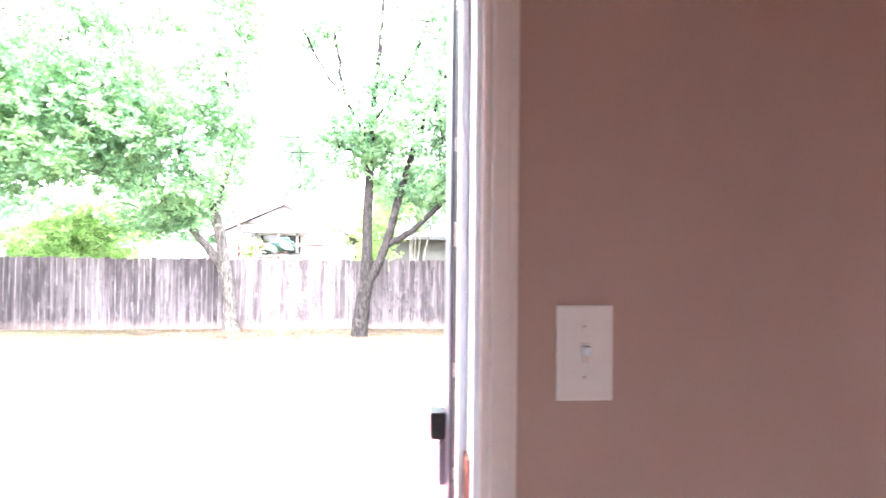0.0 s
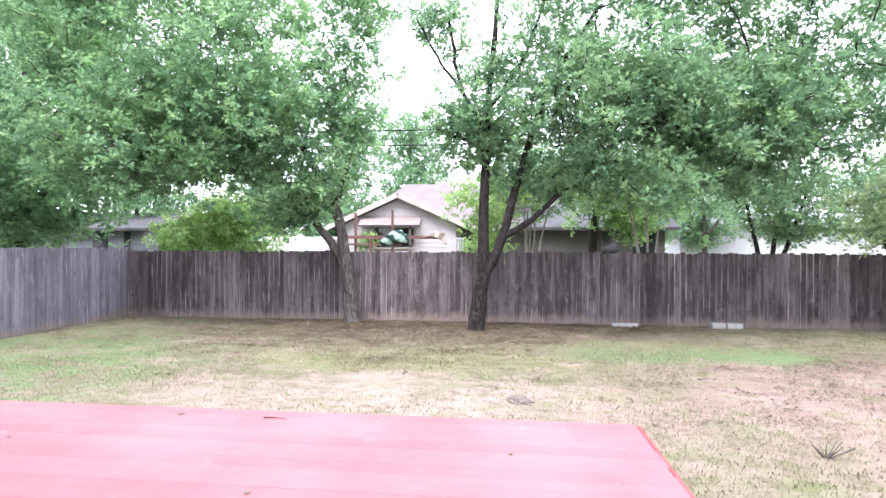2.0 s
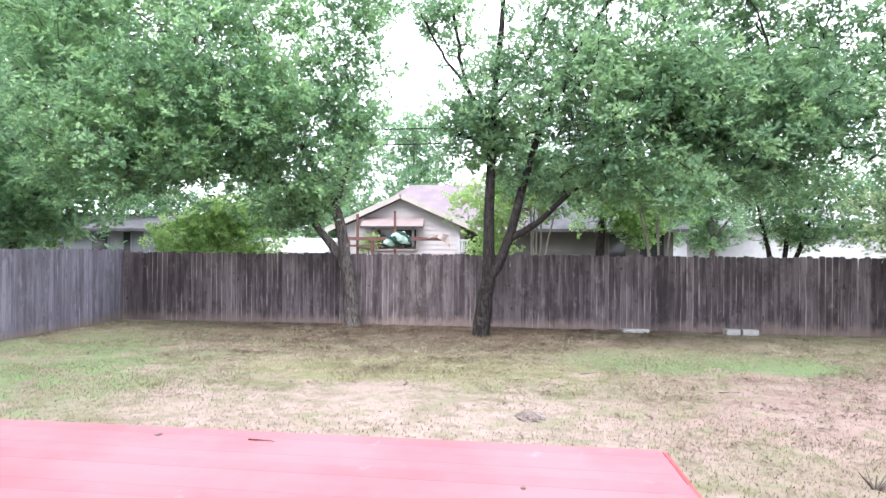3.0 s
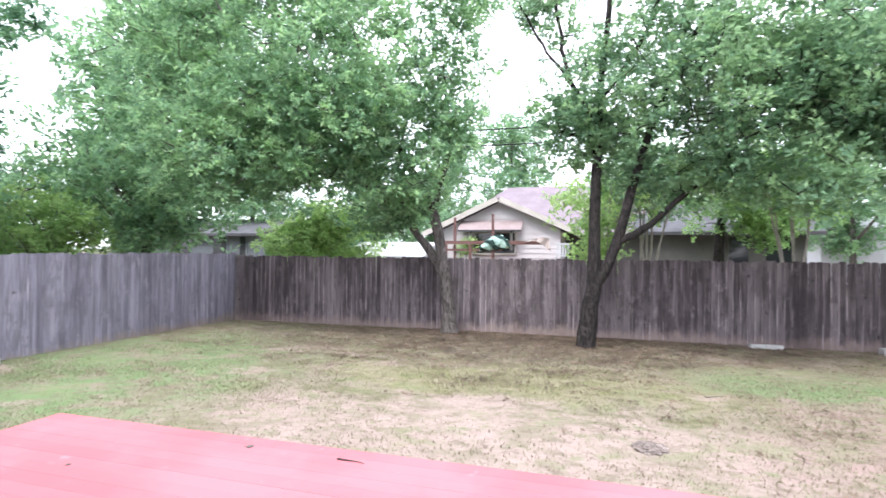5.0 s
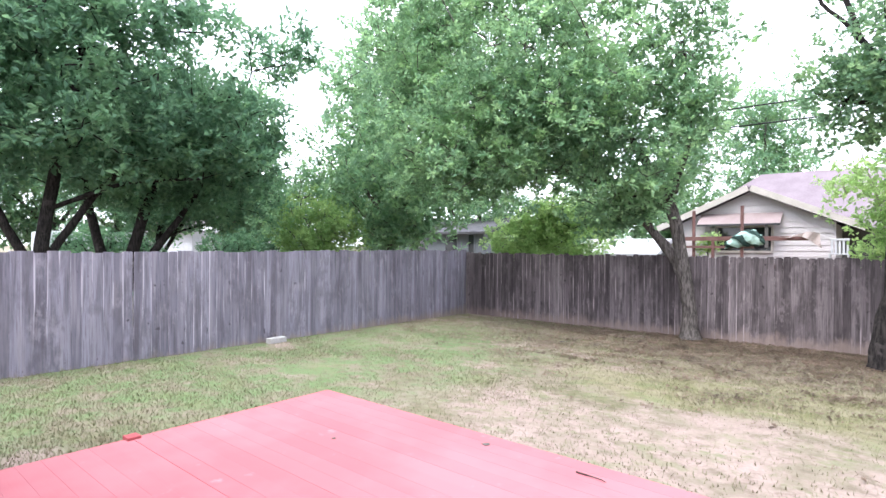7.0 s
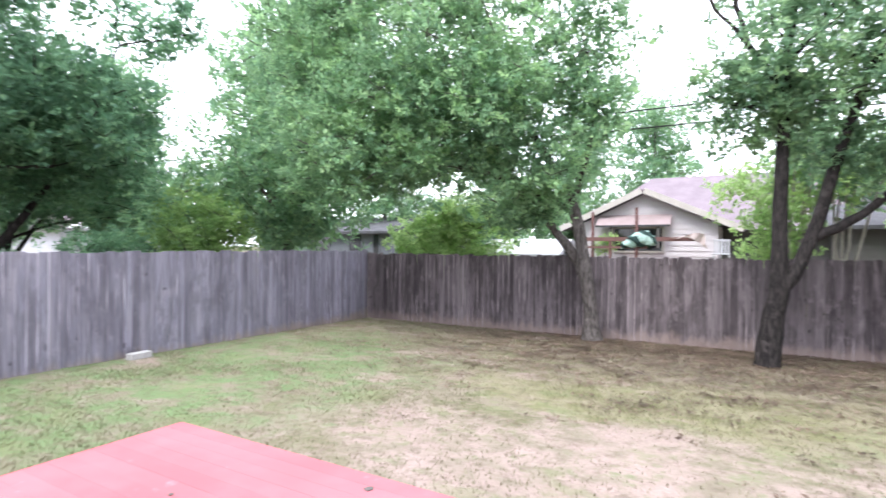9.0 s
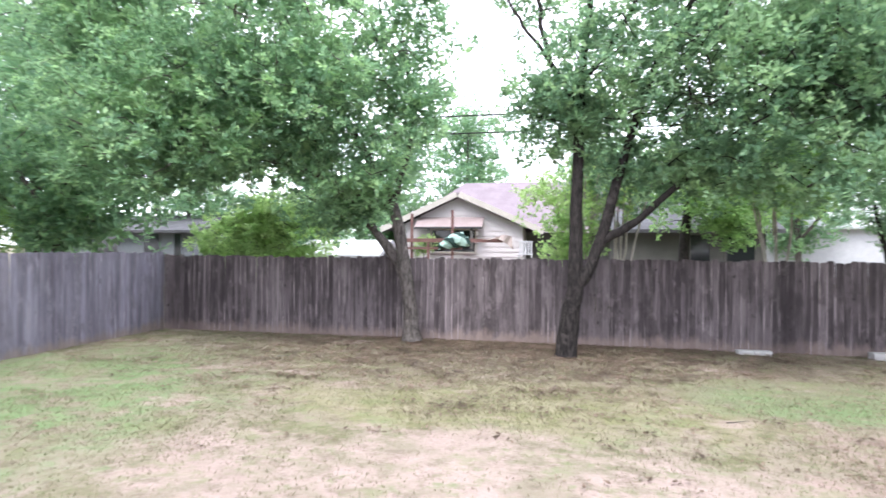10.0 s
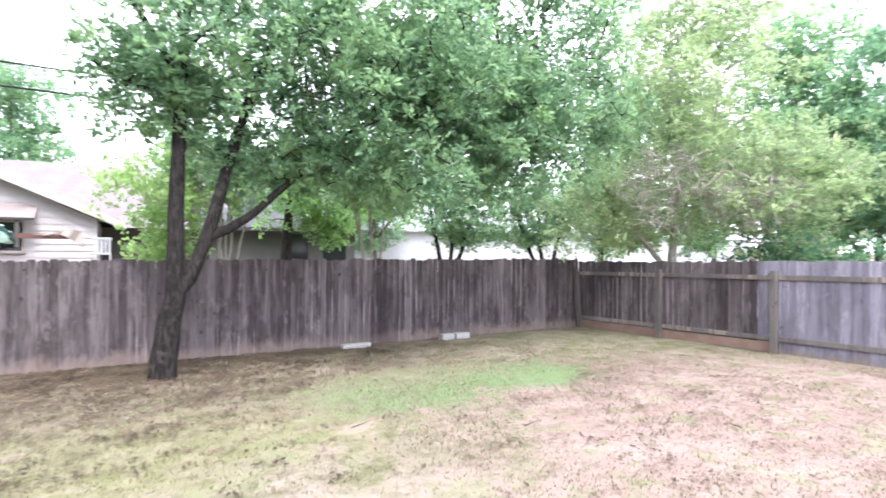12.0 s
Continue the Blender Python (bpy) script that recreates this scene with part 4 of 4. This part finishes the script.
tree("tree", "dark multi-stemmed tree beyond the side fence", (-13.4, 8.6, 0.1),
     [[(0, 0, 0, 0.2), (0.1, 0.4, 2.2, 0.14), (0.6, 1.0, 4.5, 0.08)], [(0, 0, 0.2, 0.15), (-0.2, -0.5, 2.2, 0.11), (0, -1.0, 4.5, 0.07)], [(0.1, 0.1, 0.6, 0.12), (0.4, 1.2, 2.4, 0.09), (0.8, 2.2, 4.2, 0.05)]],
     [(0.3, 0.6, 5.0, 2.8, 2.6, 1.5, 210), (0.6, 2.6, 3.7, 1.8, 1.6, 1.0, 90), (-0.4, 0.4, 3.4, 1.6, 2.2, 0.6, 60)],
     M_LEAF3, M_BARK2, 105, per=90, leaf=0.125, gap=0.2)
hazy = tree("tree", "hazy green tree beyond the corner of the yard", (-12.6, 17.6, 0),
     [[(0, 0, 0, 0.22), (0.1, 0, 3, 0.16), (0.3, 0, 6, 0.1), (0.4, 0, 9, 0.05)], [(0.1, 0, 2.5, 0.1), (1.8, -0.5, 4.2, 0.06)], [(0.1, 0, 2.5, 0.1), (-1.8, 0.2, 4.4, 0.06)]],
     [(0.6, -0.3, 5.0, 3.4, 2.6, 2.6, 230), (1.4, -0.6, 2.9, 2.8, 1.6, 1.0, 80), (1.2, 0, 8.6, 2.8, 2.2, 2.8, 180)],
     M_LEAF6, M_BARK1, 106, per=45, leaf=0.2, spread=0.38, gap=0.1)
tree("shrub", "bright yellow-green shrub behind the back fence", (-6.7, 18.6, 0),
     [[(0, 0, 0, 0.05), (0.2, 0, 1.2, 0.04), (0.5, 0, 2.4, 0.02)], [(0, 0, 0, 0.05), (-0.5, 0, 1.2, 0.04), (-1.0, 0.1, 2.2, 0.02)]],
     [(0, 0, 2.15, 2.1, 1.1, 1.0, 150), (0.5, 0, 2.95, 1.2, 0.8, 0.65, 60)],
     M_LEAF4, M_BARK1, 107, per=110, leaf=0.11, from_z=0.8, category="shrub")
tree("shrub", "yellow-green bush in the next yard", (-12.2, 14.0, 0),
     [[(0, 0, 0, 0.06), (0.1, 0, 1.4, 0.04), (0.2, 0.2, 2.8, 0.02)]],
     [(0, 0, 2.3, 1.3, 1.5, 1.4, 130)], foliage("golden_leaves", (0.12, 0.24, 0.08), (0.22, 0.38, 0.13), (0.32, 0.46, 0.17)), M_BARK1, 108, per=90, leaf=0.1, from_z=0.8, category="shrub")


for i, (x, y, s) in enumerate(((14.6, 12.0, 1), (14.9, 9.0, 2), (14.4, 6.5, 3), (-16.0, 13.6, 4), (-17.5, 9.6, 5))):
    tree("shrub", "dark green shrub behind the side fence", (x, y, 0), [[(0, 0, 0, 0.06), (0.1, 0, 1.2, 0.04), (0.2, 0.1, 2.2, 0.02)]],
         [(0, 0, 1.5, 1.3, 1.7, 1.1, 110)], M_LEAF3, M_BARK2, 120 + s, per=90, leaf=0.11, from_z=0.5, category="shrub")


for x, y, w, h, n, seed in ((-15.2, 15.6, 2.3, 1.9, 170, 131), (-7.6, 24.2, 1.5, 1.1, 90, 132), (-5.7, 26.5, 1.3, 1.2, 80, 133)):
    tree("shrub", "tall pale-green shrub in the next yard", (x, y, 0), [[(0, 0, 0, 0.07), (0.1, 0, 1.4, 0.05), (0.2, 0.1, 3.0, 0.02)], [(0, 0, 0.2, 0.05), (-0.6, 0.1, 2.0, 0.03)]],
         [(0, 0, 1.4 + h, w, w, h, n)], M_LEAF6, M_BARK1, seed, per=90, leaf=0.12, from_z=0.6, category="shrub")


def crape(x, y, seed, stems, top, label, leaves, low=0):
    rng = random.Random(seed)
    lines = []
    for _ in range(stems):
        a, b = rng.uniform(-0.45, 0.45), rng.uniform(-0.3, 0.3)
        lines.append([(a * 0.2, b * 0.2, 0, 0.035), (a * 0.6, b * 0.6, 1.5, 0.03), (a * 1.3, b, 3.0, 0.022), (a * 2.2, b * 1.6, 4.2, 0.012)])
    return tree("crape_myrtle", label, (x, y, 0), lines, [(0, 0, top, 1.3, 0.9, 0.9, 55 if low else 80)] + ([(-0.2, 0.1, top - 1.15, 0.8, 0.5, 0.5, low)] if low else []), leaves, M_BARK3, seed, per=90, leaf=0.1, from_z=2.0)


crape(6.3, 16.9, 201, 5, 3.7, "slender tree with pale smooth stems behind the fence", M_LEAF7)
crape(2.2, 17.6, 203, 4, 3.3, "slender pale-stemmed tree with lime leaves", M_LEAF4, 22)
crape(3.2, 18.4, 204, 5, 3.8, "slender pale-stemmed tree behind the fence", M_LEAF6)
tree("tree", "bright green tree before the taupe house", (6.0, 24.0, 0),
     [[(0, 0, 0, 0.2), (0, 0, 2.4, 0.17), (0.2, 0, 4.0, 0.1), (0.4, 0, 6, 0.05)]],
     [(0.6, -0.3, 4.3, 2.8, 1.8, 1.5, 190), (1.4, -0.5, 2.9, 0.9, 0.7, 0.7, 40)], M_LEAF7, M_BARK2, 109, per=90, leaf=0.12)
multi = tree("tree", "dark multi-stemmed small tree in the far yard", (13.0, 25.0, 0),
     [[(0, 0, 0, 0.12), (-0.5, 0, 2.2, 0.09), (-0.9, 0, 4, 0.04)], [(0, 0, 0, 0.12), (0.2, 0, 2.2, 0.09), (0.3, 0, 4, 0.04)], [(0, 0, 0.3, 0.1), (0.8, 0, 2.3, 0.08), (1.4, 0, 4, 0.04)]],
     [(0.2, 0, 4.2, 2.8, 1.8, 1.6, 190), (1.0, 0, 2.8, 2.0, 1.2, 0.6, 50)], M_LEAF2, M_BARK2, 110, per=90, leaf=0.12)
copy_thing(multi, pose(17.5, 24.0, 0, 0, 0, 130))
copy_thing(multi, pose(9.5, 30.0, 0, 0, 0, 60))
copy_thing(hazy, pose(-3.4, 36.0, 0, 0, 0, 90))
copy_thing(hazy, pose(21.4, 15.6, 0, 0, 0, 10))
copy_thing(hazy, pose(-15.4, 19.4, 0, 0, 0, 150))
copy_thing(hazy, pose(-20.0, 33.0, 0, 0, 0, 60))
copy_thing(hazy, pose(16.0, 40.0, 0, 0, 0, 120))
copy_thing(dark, pose(26.5, 15.0, -0.5, 0, 0, 160))
for x, y, a in ((-9.5, 39.5, 0), (-15.5, 41.5, 140), (-27.0, 10.5, 310), (-24.0, 17.0, 110), (-30.0, 14.0, 70), (-28.0, 6.0, 250), (33.0, 10.0, 20), (36.0, 28.0, 200), (5.0, 46.0, 90)):
    copy_thing(hazy, pose(x, y, 0, 0, 0, a))
copy_thing(dark, pose(22.0, 8.5, -0.8, 0, 0, 80))
copy_thing(hazy, pose(24.0, 27.0, 0, 0, 0, 300))
copy_thing(dark, pose(-21.5, 12.5, -0.5, 0, 0, 30))


# ---- houses beyond the fences ----
def gable_wall(bm, x0, x1, zb, ze, zp, y, t):
    """A gable end with thickness, facing -y."""
    xm = (x0 + x1) / 2
    prof = [(x0, zb), (x1, zb), (x1, ze), (xm, zp), (x0, ze)]
    f = [bm.verts.new((x, y, z)) for x, z in prof]
    b = [bm.verts.new((x, y + t, z)) for x, z in prof]
    bm.faces.new(f)
    bm.faces.new(b[::-1])
    for i in range(5):
        j = (i + 1) % 5
        bm.faces.new((f[i], b[i], b[j], f[j]))
    bmesh.ops.recalc_face_normals(bm, faces=bm.faces)
    return bm


def slab_between(bm, a, b, depth, t):
    """A roof slope: from edge point a to b in the xz plane, run along y."""
    n = Vector((-(b[1] - a[1]), 0, b[0] - a[0])).normalized() * t
    q = []
    for y in depth:
        for p, off in ((a, 0), (b, 0), (b, 1), (a, 1)):
            q.append(bm.verts.new(Vector((p[0], y, p[1])) + n * off))
    for f in ((0, 1, 2, 3), (7, 6, 5, 4), (0, 4, 5, 1), (1, 5, 6, 2), (2, 6, 7, 3), (3, 7, 4, 0)):
        bm.faces.new([q[i] for i in f])
    bmesh.ops.recalc_face_normals(bm, faces=bm.faces)
    return bm


def lap_siding(parent, x0, x1, z0, z1, y, mat, roofline=None, pitch=0.2):
    bm = bmesh.new()
    z = z0
    while z < z1 - 0.02:
        top = min(z + pitch, z1)
        xa, xb = x0, x1
        if roofline:
            xa, xb = roofline(top)
        if xb - xa > 0.2:
            q = [bm.verts.new(c) for c in ((xa, y - 0.03, z), (xb, y - 0.03, z), (xb, y - 0.008, top), (xa, y - 0.008, top), (xa, y, z), (xb, y, z))]
            bm.faces.new((q[0], q[1], q[2], q[3]))
            bm.faces.new((q[4], q[5], q[1], q[0]))
        z += pitch
    return part("siding", bm, mat, parent)


def window(parent, x0, x1, z0, z1, y, mat):
    w = boxed("window_pane", (x0, y - 0.045, z0), (x1, y - 0.02, z1), M_DARK, parent, 0)
    o = parent.location
    for lo, hi in (((x0 - 0.08, y - 0.07, z0 - 0.08), (x0, y - 0.01, z1 + 0.08)), ((x1, y - 0.07, z0 - 0.08), (x1 + 0.08, y - 0.01, z1 + 0.08)),
                   ((x0, y - 0.07, z1), (x1, y - 0.01, z1 + 0.08)), ((x0, y - 0.09, z0 - 0.08), (x1, y - 0.01, z0))):
        part("window_frame", box(bmesh.new(), Vector(lo) - o, Vector(hi) - o, 0.006), mat, w)


def build_gable_house():
    y = 25.0
    h = empty("house", (-1.95, y, 0), "cream gabled house with pinkish shingle roof", "house")
    bm = gable_wall(bmesh.new(), -2.45, 2.45, 0, 2.86, 4.0, 0, 0.2)
    part("wall", bm, M_SIDING, h)
    slope = 1.14 / 2.45
    lap_siding(h, -2.45, 2.45, 0.3, 3.9, 0, M_SIDING, lambda z: (-2.45 + max(0, (z - 2.86) / slope), 2.45 - max(0, (z - 2.86) / slope)))
    boxed("side_wall", (0.3, y + 0.2, 0), (0.5, y + 8, 2.8), M_SIDING, h)
    boxed("side_wall", (-4.4, y + 0.2, 0), (-4.2, y + 8, 2.8), M_SIDING, h)
    ze, zp, ov = 2.66, 4.1, 3.2
    for s in (-1, 1):
        part("roof", slab_between(bmesh.new(), (s * ov, ze) if s < 0 else (0, zp), (0, zp) if s < 0 else (s * ov, ze), (-0.32, 5), 0.09), M_ROOF, h)
        a, b = ((s * ov, ze - 0.1), (0, zp - 0.1)) if s < 0 else ((0, zp - 0.1), (s * ov, ze - 0.1))
        part("barge_board", slab_between(bmesh.new(), a, b, (-0.37, -0.33), 0.21), M_TRIM, h, "cream barge board")
    # main roof behind, ridge along x
    bm = bmesh.new()
    v = [bm.verts.new(c) for c in ((-3.5, 2.0, 2.7), (7.0, 2.0, 2.7), (7.0, 6.5, 5.35), (-0.8, 6.5, 5.35), (7, 11, 2.7), (-3.5, 11, 2.7))]
    for f in ((0, 1, 2, 3), (3, 2, 4, 5), (0, 3, 5), (1, 4, 2)):
        bm.faces.new([v[i] for i in f])
    part("main_roof", bm, M_ROOF, h, "pinkish shingle main roof")
    # wall in dark taupe, its colour standing for the shade under the right eave
    boxed("eave_shade_wall", (0.5, y + 2.6, 0), (4.6, y + 2.8, 2.75), M_SIDING2, h)
    # awning over the window
    aw = part("awning", box(bmesh.new(), (-1.3, -0.75, -0.02), (1.3, 0, 0.02), 0.004), M_AWNING, h)
    aw.matrix_basis = Matrix.Translation((-0.32, -0.01, 3.22)) @ Matrix.Rotation(radians(32), 4, "X")
    boxed("awning_edge", (-3.57, y - 0.66, 2.77), (-0.97, y - 0.61, 2.83), M_ROOF2, h)
    window(h, -3.02, -1.32, 1.9, 2.72, y, M_TRIM)
    for x in (-3.07, -1.42):
        boxed("awning_post", (x, y - 0.6, 2.0), (x + 0.1, y - 0.5, 2.8), M_SIDING2, h)


build_gable_house()


def build_neighbour_deck():
    y = 23.6
    d = empty("raised_deck", (-2.0, y, 0), "red-brown railing of a raised wooden deck", "deck railing")
    boxed("top_rail", (-3.9, y, 2.24), (-0.1, y + 0.1, 2.38), M_REDWOOD, d)
    boxed("mid_rail", (-3.9, y + 0.02, 1.98), (-1.6, y + 0.08, 2.06), M_REDWOOD, d)
    for x in (-3.88, -2.9, -2.0):
        boxed("post", (x, y, 0), (x + 0.09, y + 0.09, 2.235), M_REDWOOD, d)
    boxed("tall_post", (-2.02, y + 0.102, 0), (-1.93, y + 0.19, 3.42), M_REDWOOD, d)
    boxed("tall_post", (-3.55, y + 0.102, 0), (-3.46, y + 0.19, 3.3), M_REDWOOD, d)
    boxed("platform", (-3.9, y + 0.2, 1.3), (0.9, y + 1.3, 1.4), M_REDWOOD, d)

    def drape(name, cx, w, top, drop, mats, label, seed):
        bm = bmesh.new()
        nx, nz = 22, 12
        grid = [[None] * (nz + 1) for _ in range(nx + 1)]
        for i in range(nx + 1):
            for k in range(nz + 1):
                u, v = i / nx, k / nz
                sag = drop * (0.55 + 0.45 * math.sin(u * 3.0 + seed)) * v
                z = top + 0.09 * math.sin(u * 5 + seed) * (1 - v) - sag
                grid[i][k] = bm.verts.new((cx + (u - 0.5) * w * (1 - 0.25 * v) + 0.2 * v, -0.06 - 0.07 * math.sin(u * 17 + 5 * v) - 0.1 * v, z))
        for i in range(nx):
            for k in range(nz):
                f = bm.faces.new((grid[i][k], grid[i + 1][k], grid[i + 1][k + 1], grid[i][k + 1]))
                f.material_index = 1 if (math.sin(i * 0.55 + k * 0.42 + math.sin(i * 0.8) + seed) > 0.62) else 0
        ob = part(name, bm, mats[0])
        ob.data.materials.append(mats[-1])
        ob.location = (0, y, 0)
        m = ob.modifiers.new("thick", "SOLIDIFY")
        m.thickness = 0.012
        return tagged(ob, label, "cloth")

    # a crumpled striped towel thrown over the rail
    bm = bmesh.new()
    bmesh.ops.create_icosphere(bm, subdivisions=5, radius=1)
    for v in bm.verts:
        q = v.co.copy()
        fold = 0.22 * noise.noise(Vector((q.x * 3.2, q.y * 2, q.z * 2))) + 0.12 * abs(math.sin(q.x * 6 + q.z * 4)) + 0.06 * noise.noise(q * 7)
        v.co = Vector((q.x * 0.54 + 0.1 * q.z, q.y * 0.17, q.z * 0.26 - 0.16 * q.x * q.x + 0.05 * q.x)) * (1 + fold)
    for f in bm.faces:
        c = f.calc_center_median()
        f.material_index = 1 if math.sin(c.x * 9 + c.z * 14 + 2 * noise.noise(c * 4)) > 0.0 else 0
        f.smooth = True
    towel = part("draped_towel", bm, M_CLOTH)
    towel.data.materials.append(M_CLOTH2)
    towel.location = (-1.88, y + 0.0, 2.31)
    tagged(towel, "dark green and mint striped towel hung over the rail", "towel")
    drape("draped_sheet", -0.35, 1.1, 2.42, 0.5, (M_SHEET, M_SHEET), "pale beige cloth hung over the rail", 4)
    # white plastic chair behind the rail
    c = empty("garden_chair", (0.65, y + 0.5, 1.4), "white plastic garden chair on the raised deck", "chair")
    boxed("seat", (0.4, y + 0.3, 1.8), (0.9, y + 0.75, 1.84), M_SHED, c, 0.01)
    for i in range(5):
        boxed("back_slat", (0.42 + i * 0.1, y + 0.72, 1.84), (0.48 + i * 0.1, y + 0.75, 2.24), M_SHED, c)
    boxed("back_top", (0.4, y + 0.71, 2.24), (0.9, y + 0.76, 2.31), M_SHED, c, 0.012)
    for xx in (0.4, 0.86):
        for yy in (y + 0.3, y + 0.71):
            boxed("leg", (xx, yy, 1.4), (xx + 0.04, yy + 0.04, 1.8), M_SHED, c)
    tree("potted_plant", "yellow-green plant on the raised deck", (-3.1, y + 0.4, 1.4), [[(0, 0, 0, 0.03), (0, 0, 0.5, 0.02), (0.1, 0, 0.8, 0.01)]],
         [(0, 0, 0.8, 0.5, 0.3, 0.25, 14)], M_LEAF4, M_BARK1, 301, per=60, spread=0.12, leaf=0.09, from_z=0.2, category="plant")


build_neighbour_deck()


def plain_house(name, label, x0, x1, y0, y1, ze, zr, mat, roof, windows=()):
    h = empty(name, (x0, y0, 0), label, "house")
    boxed("wall", (x0, y0, 0), (x1, y0 + 0.2, ze), mat, h, 0)
    boxed("wall", (x0, y1 - 0.2, 0), (x1, y1, ze), mat, h, 0)
    boxed("wall", (x0, y0 + 0.2, 0), (x0 + 0.2, y1 - 0.2, ze), mat, h, 0)
    boxed("wall", (x1 - 0.2, y0 + 0.2, 0), (x1, y1 - 0.2, ze), mat, h, 0)
    lap_siding(h, 0.0, x1 - x0, 0.2, ze, 0, mat)
    bm = bmesh.new()
    o, m = 0.5, (y1 - y0) / 2
    v = [bm.verts.new(c) for c in ((-o, -o, ze - 0.08), (x1 - x0 + o, -o, ze - 0.08), (x1 - x0 + o, m, zr), (-o, m, zr), (x1 - x0 + o, 2 * m + o, ze - 0.08), (-o, 2 * m + o, ze - 0.08))]
    low = [bm.verts.new(a.co - Vector((0, 0, 0.14))) for a in v]
    for f in ((0, 1, 2, 3), (3, 2, 4, 5)):
        bm.faces.new([v[i] for i in f])
        bm.faces.new([low[i] for i in f[::-1]])
    for a, b in ((0, 1), (1, 2), (2, 4), (4, 5), (5, 3), (3, 0)):
        bm.faces.new((v[a], low[a], low[b], v[b]))
    part("roof", bm, roof, h)
    for a, b, c, d in windows:
        window(h, a, b, c, d, y0, mat)
    return h


plain_house("house", "taupe low house with a dark shingle roof", 3.9, 9.6, 27.0, 35.0, 2.9, 4.6, M_SIDING2, M_ROOF2, [(6.9, 7.6, 0.9, 2.6), (8.2, 9.2, 0.6, 2.6)])
plain_house("house", "blue-grey sided house behind the trees", -27.0, -16.5, 29.0, 37.0, 2.95, 3.9, M_SIDING3, M_ROOF2, [(-17.6, -17.2, 1.0, 2.7), (-19.4, -18.5, 1.2, 2.7), (-22.5, -21.0, 1.2, 2.7)])
plain_house("house", "white house seen beneath far branches", 15.0, 64.0, 42.0, 50.0, 3.6, 5.4, M_SHED, M_SHED, [(52, 53.2, 1.4, 2.8), (56, 57.2, 1.4, 2.8)])
plain_house("house", "red brick house with a grey roof", -26.0, -18.5, -1.0, 6.6, 2.9, 5.2, M_BRICKWALL, M_ROOF2)
plain_house("house", "far pale house with a pinkish roof", -44.0, -34.0, 20.0, 29.0, 3.0, 5.0, M_SHED, M_ROOF)
plain_house("shed", "low garden shed with a pale sheet roof", -7.4, -4.4, 21.6, 23.6, 1.85, 2.3, M_SIDING3, M_SHED)

# ---- overhead wires ----
for z0, dz in ((5.2, 0.5), (4.78, 0.45)):
    line = [((x, 17.2, z0 + dz * ((x - 0) / 30) ** 2), 0.018) for x in np.linspace(-45, 45, 41)]
    v, f = tubes([line], 5)
    tagged(quick_mesh("overhead_wire", v, f, M_WIRE), "black overhead utility wire above the back fence", "wire", "overhead wires")
for x in (-45, 45):
    v, f = tubes([[((x, 17.2, -0.5), 0.16), ((x, 17.2, 4), 0.14), ((x, 17.2, 8), 0.12)]], 10)
    tagged(quick_mesh("utility_pole", v, f, M_BARK1), "weathered wooden utility pole", "pole")


# ---- white van parked in the next yard ----
def build_van():
    v = empty("van", (-22.0, 11.0, 0), "white van parked beyond the side fence", "van")
    bm = box(bmesh.new(), (-1.0, -2.2, 0.45), (1.0, 1.2, 2.46), 0.14)
    part("body", bm, M_WHITE, v)
    bm = bmesh.new()
    prof = [(1.2, 0.45), (2.4, 0.45), (2.4, 1.15), (1.75, 1.35), (1.2, 2.3)]
    a = [bm.verts.new((-0.95, y, z)) for y, z in prof]
    b = [bm.verts.new((0.95, y, z)) for y, z in prof]
    bm.faces.new(a)
    bm.faces.new(b[::-1])
    for i in range(5):
        j = (i + 1) % 5
        bm.faces.new((a[i], b[i], b[j], a[j]))
    bmesh.ops.recalc_face_normals(bm, faces=bm.faces)
    part("cab", bm, M_WHITE, v)
    for y0, y1 in ((-1.9, -1.0), (-0.8, 0.1), (0.3, 1.0)):
        part("side_window", box(bmesh.new(), (0.99, y0, 1.5), (1.01, y1, 2.1), 0.004), M_DARK, v)
    for x in (-0.85, 0.85):
        for y in (-1.5, 1.7):
            bm = bmesh.new()
            bmesh.ops.create_cone(bm, cap_ends=True, segments=24, radius1=0.36, radius2=0.36, depth=0.24, matrix=Matrix.Translation((x, y, 0.36)) @ Matrix.Rotation(radians(90), 4, "Y"))
            w = part("wheel", bm, M_SEAL, v)
            bm = bmesh.new()
            bmesh.ops.create_cone(bm, cap_ends=True, segments=20, radius1=0.2, radius2=0.17, depth=0.27, matrix=Matrix.Translation((x, y, 0.36)) @ Matrix.Rotation(radians(90), 4, "Y"))
            part("rim", bm, M_ALU, w)


build_van()
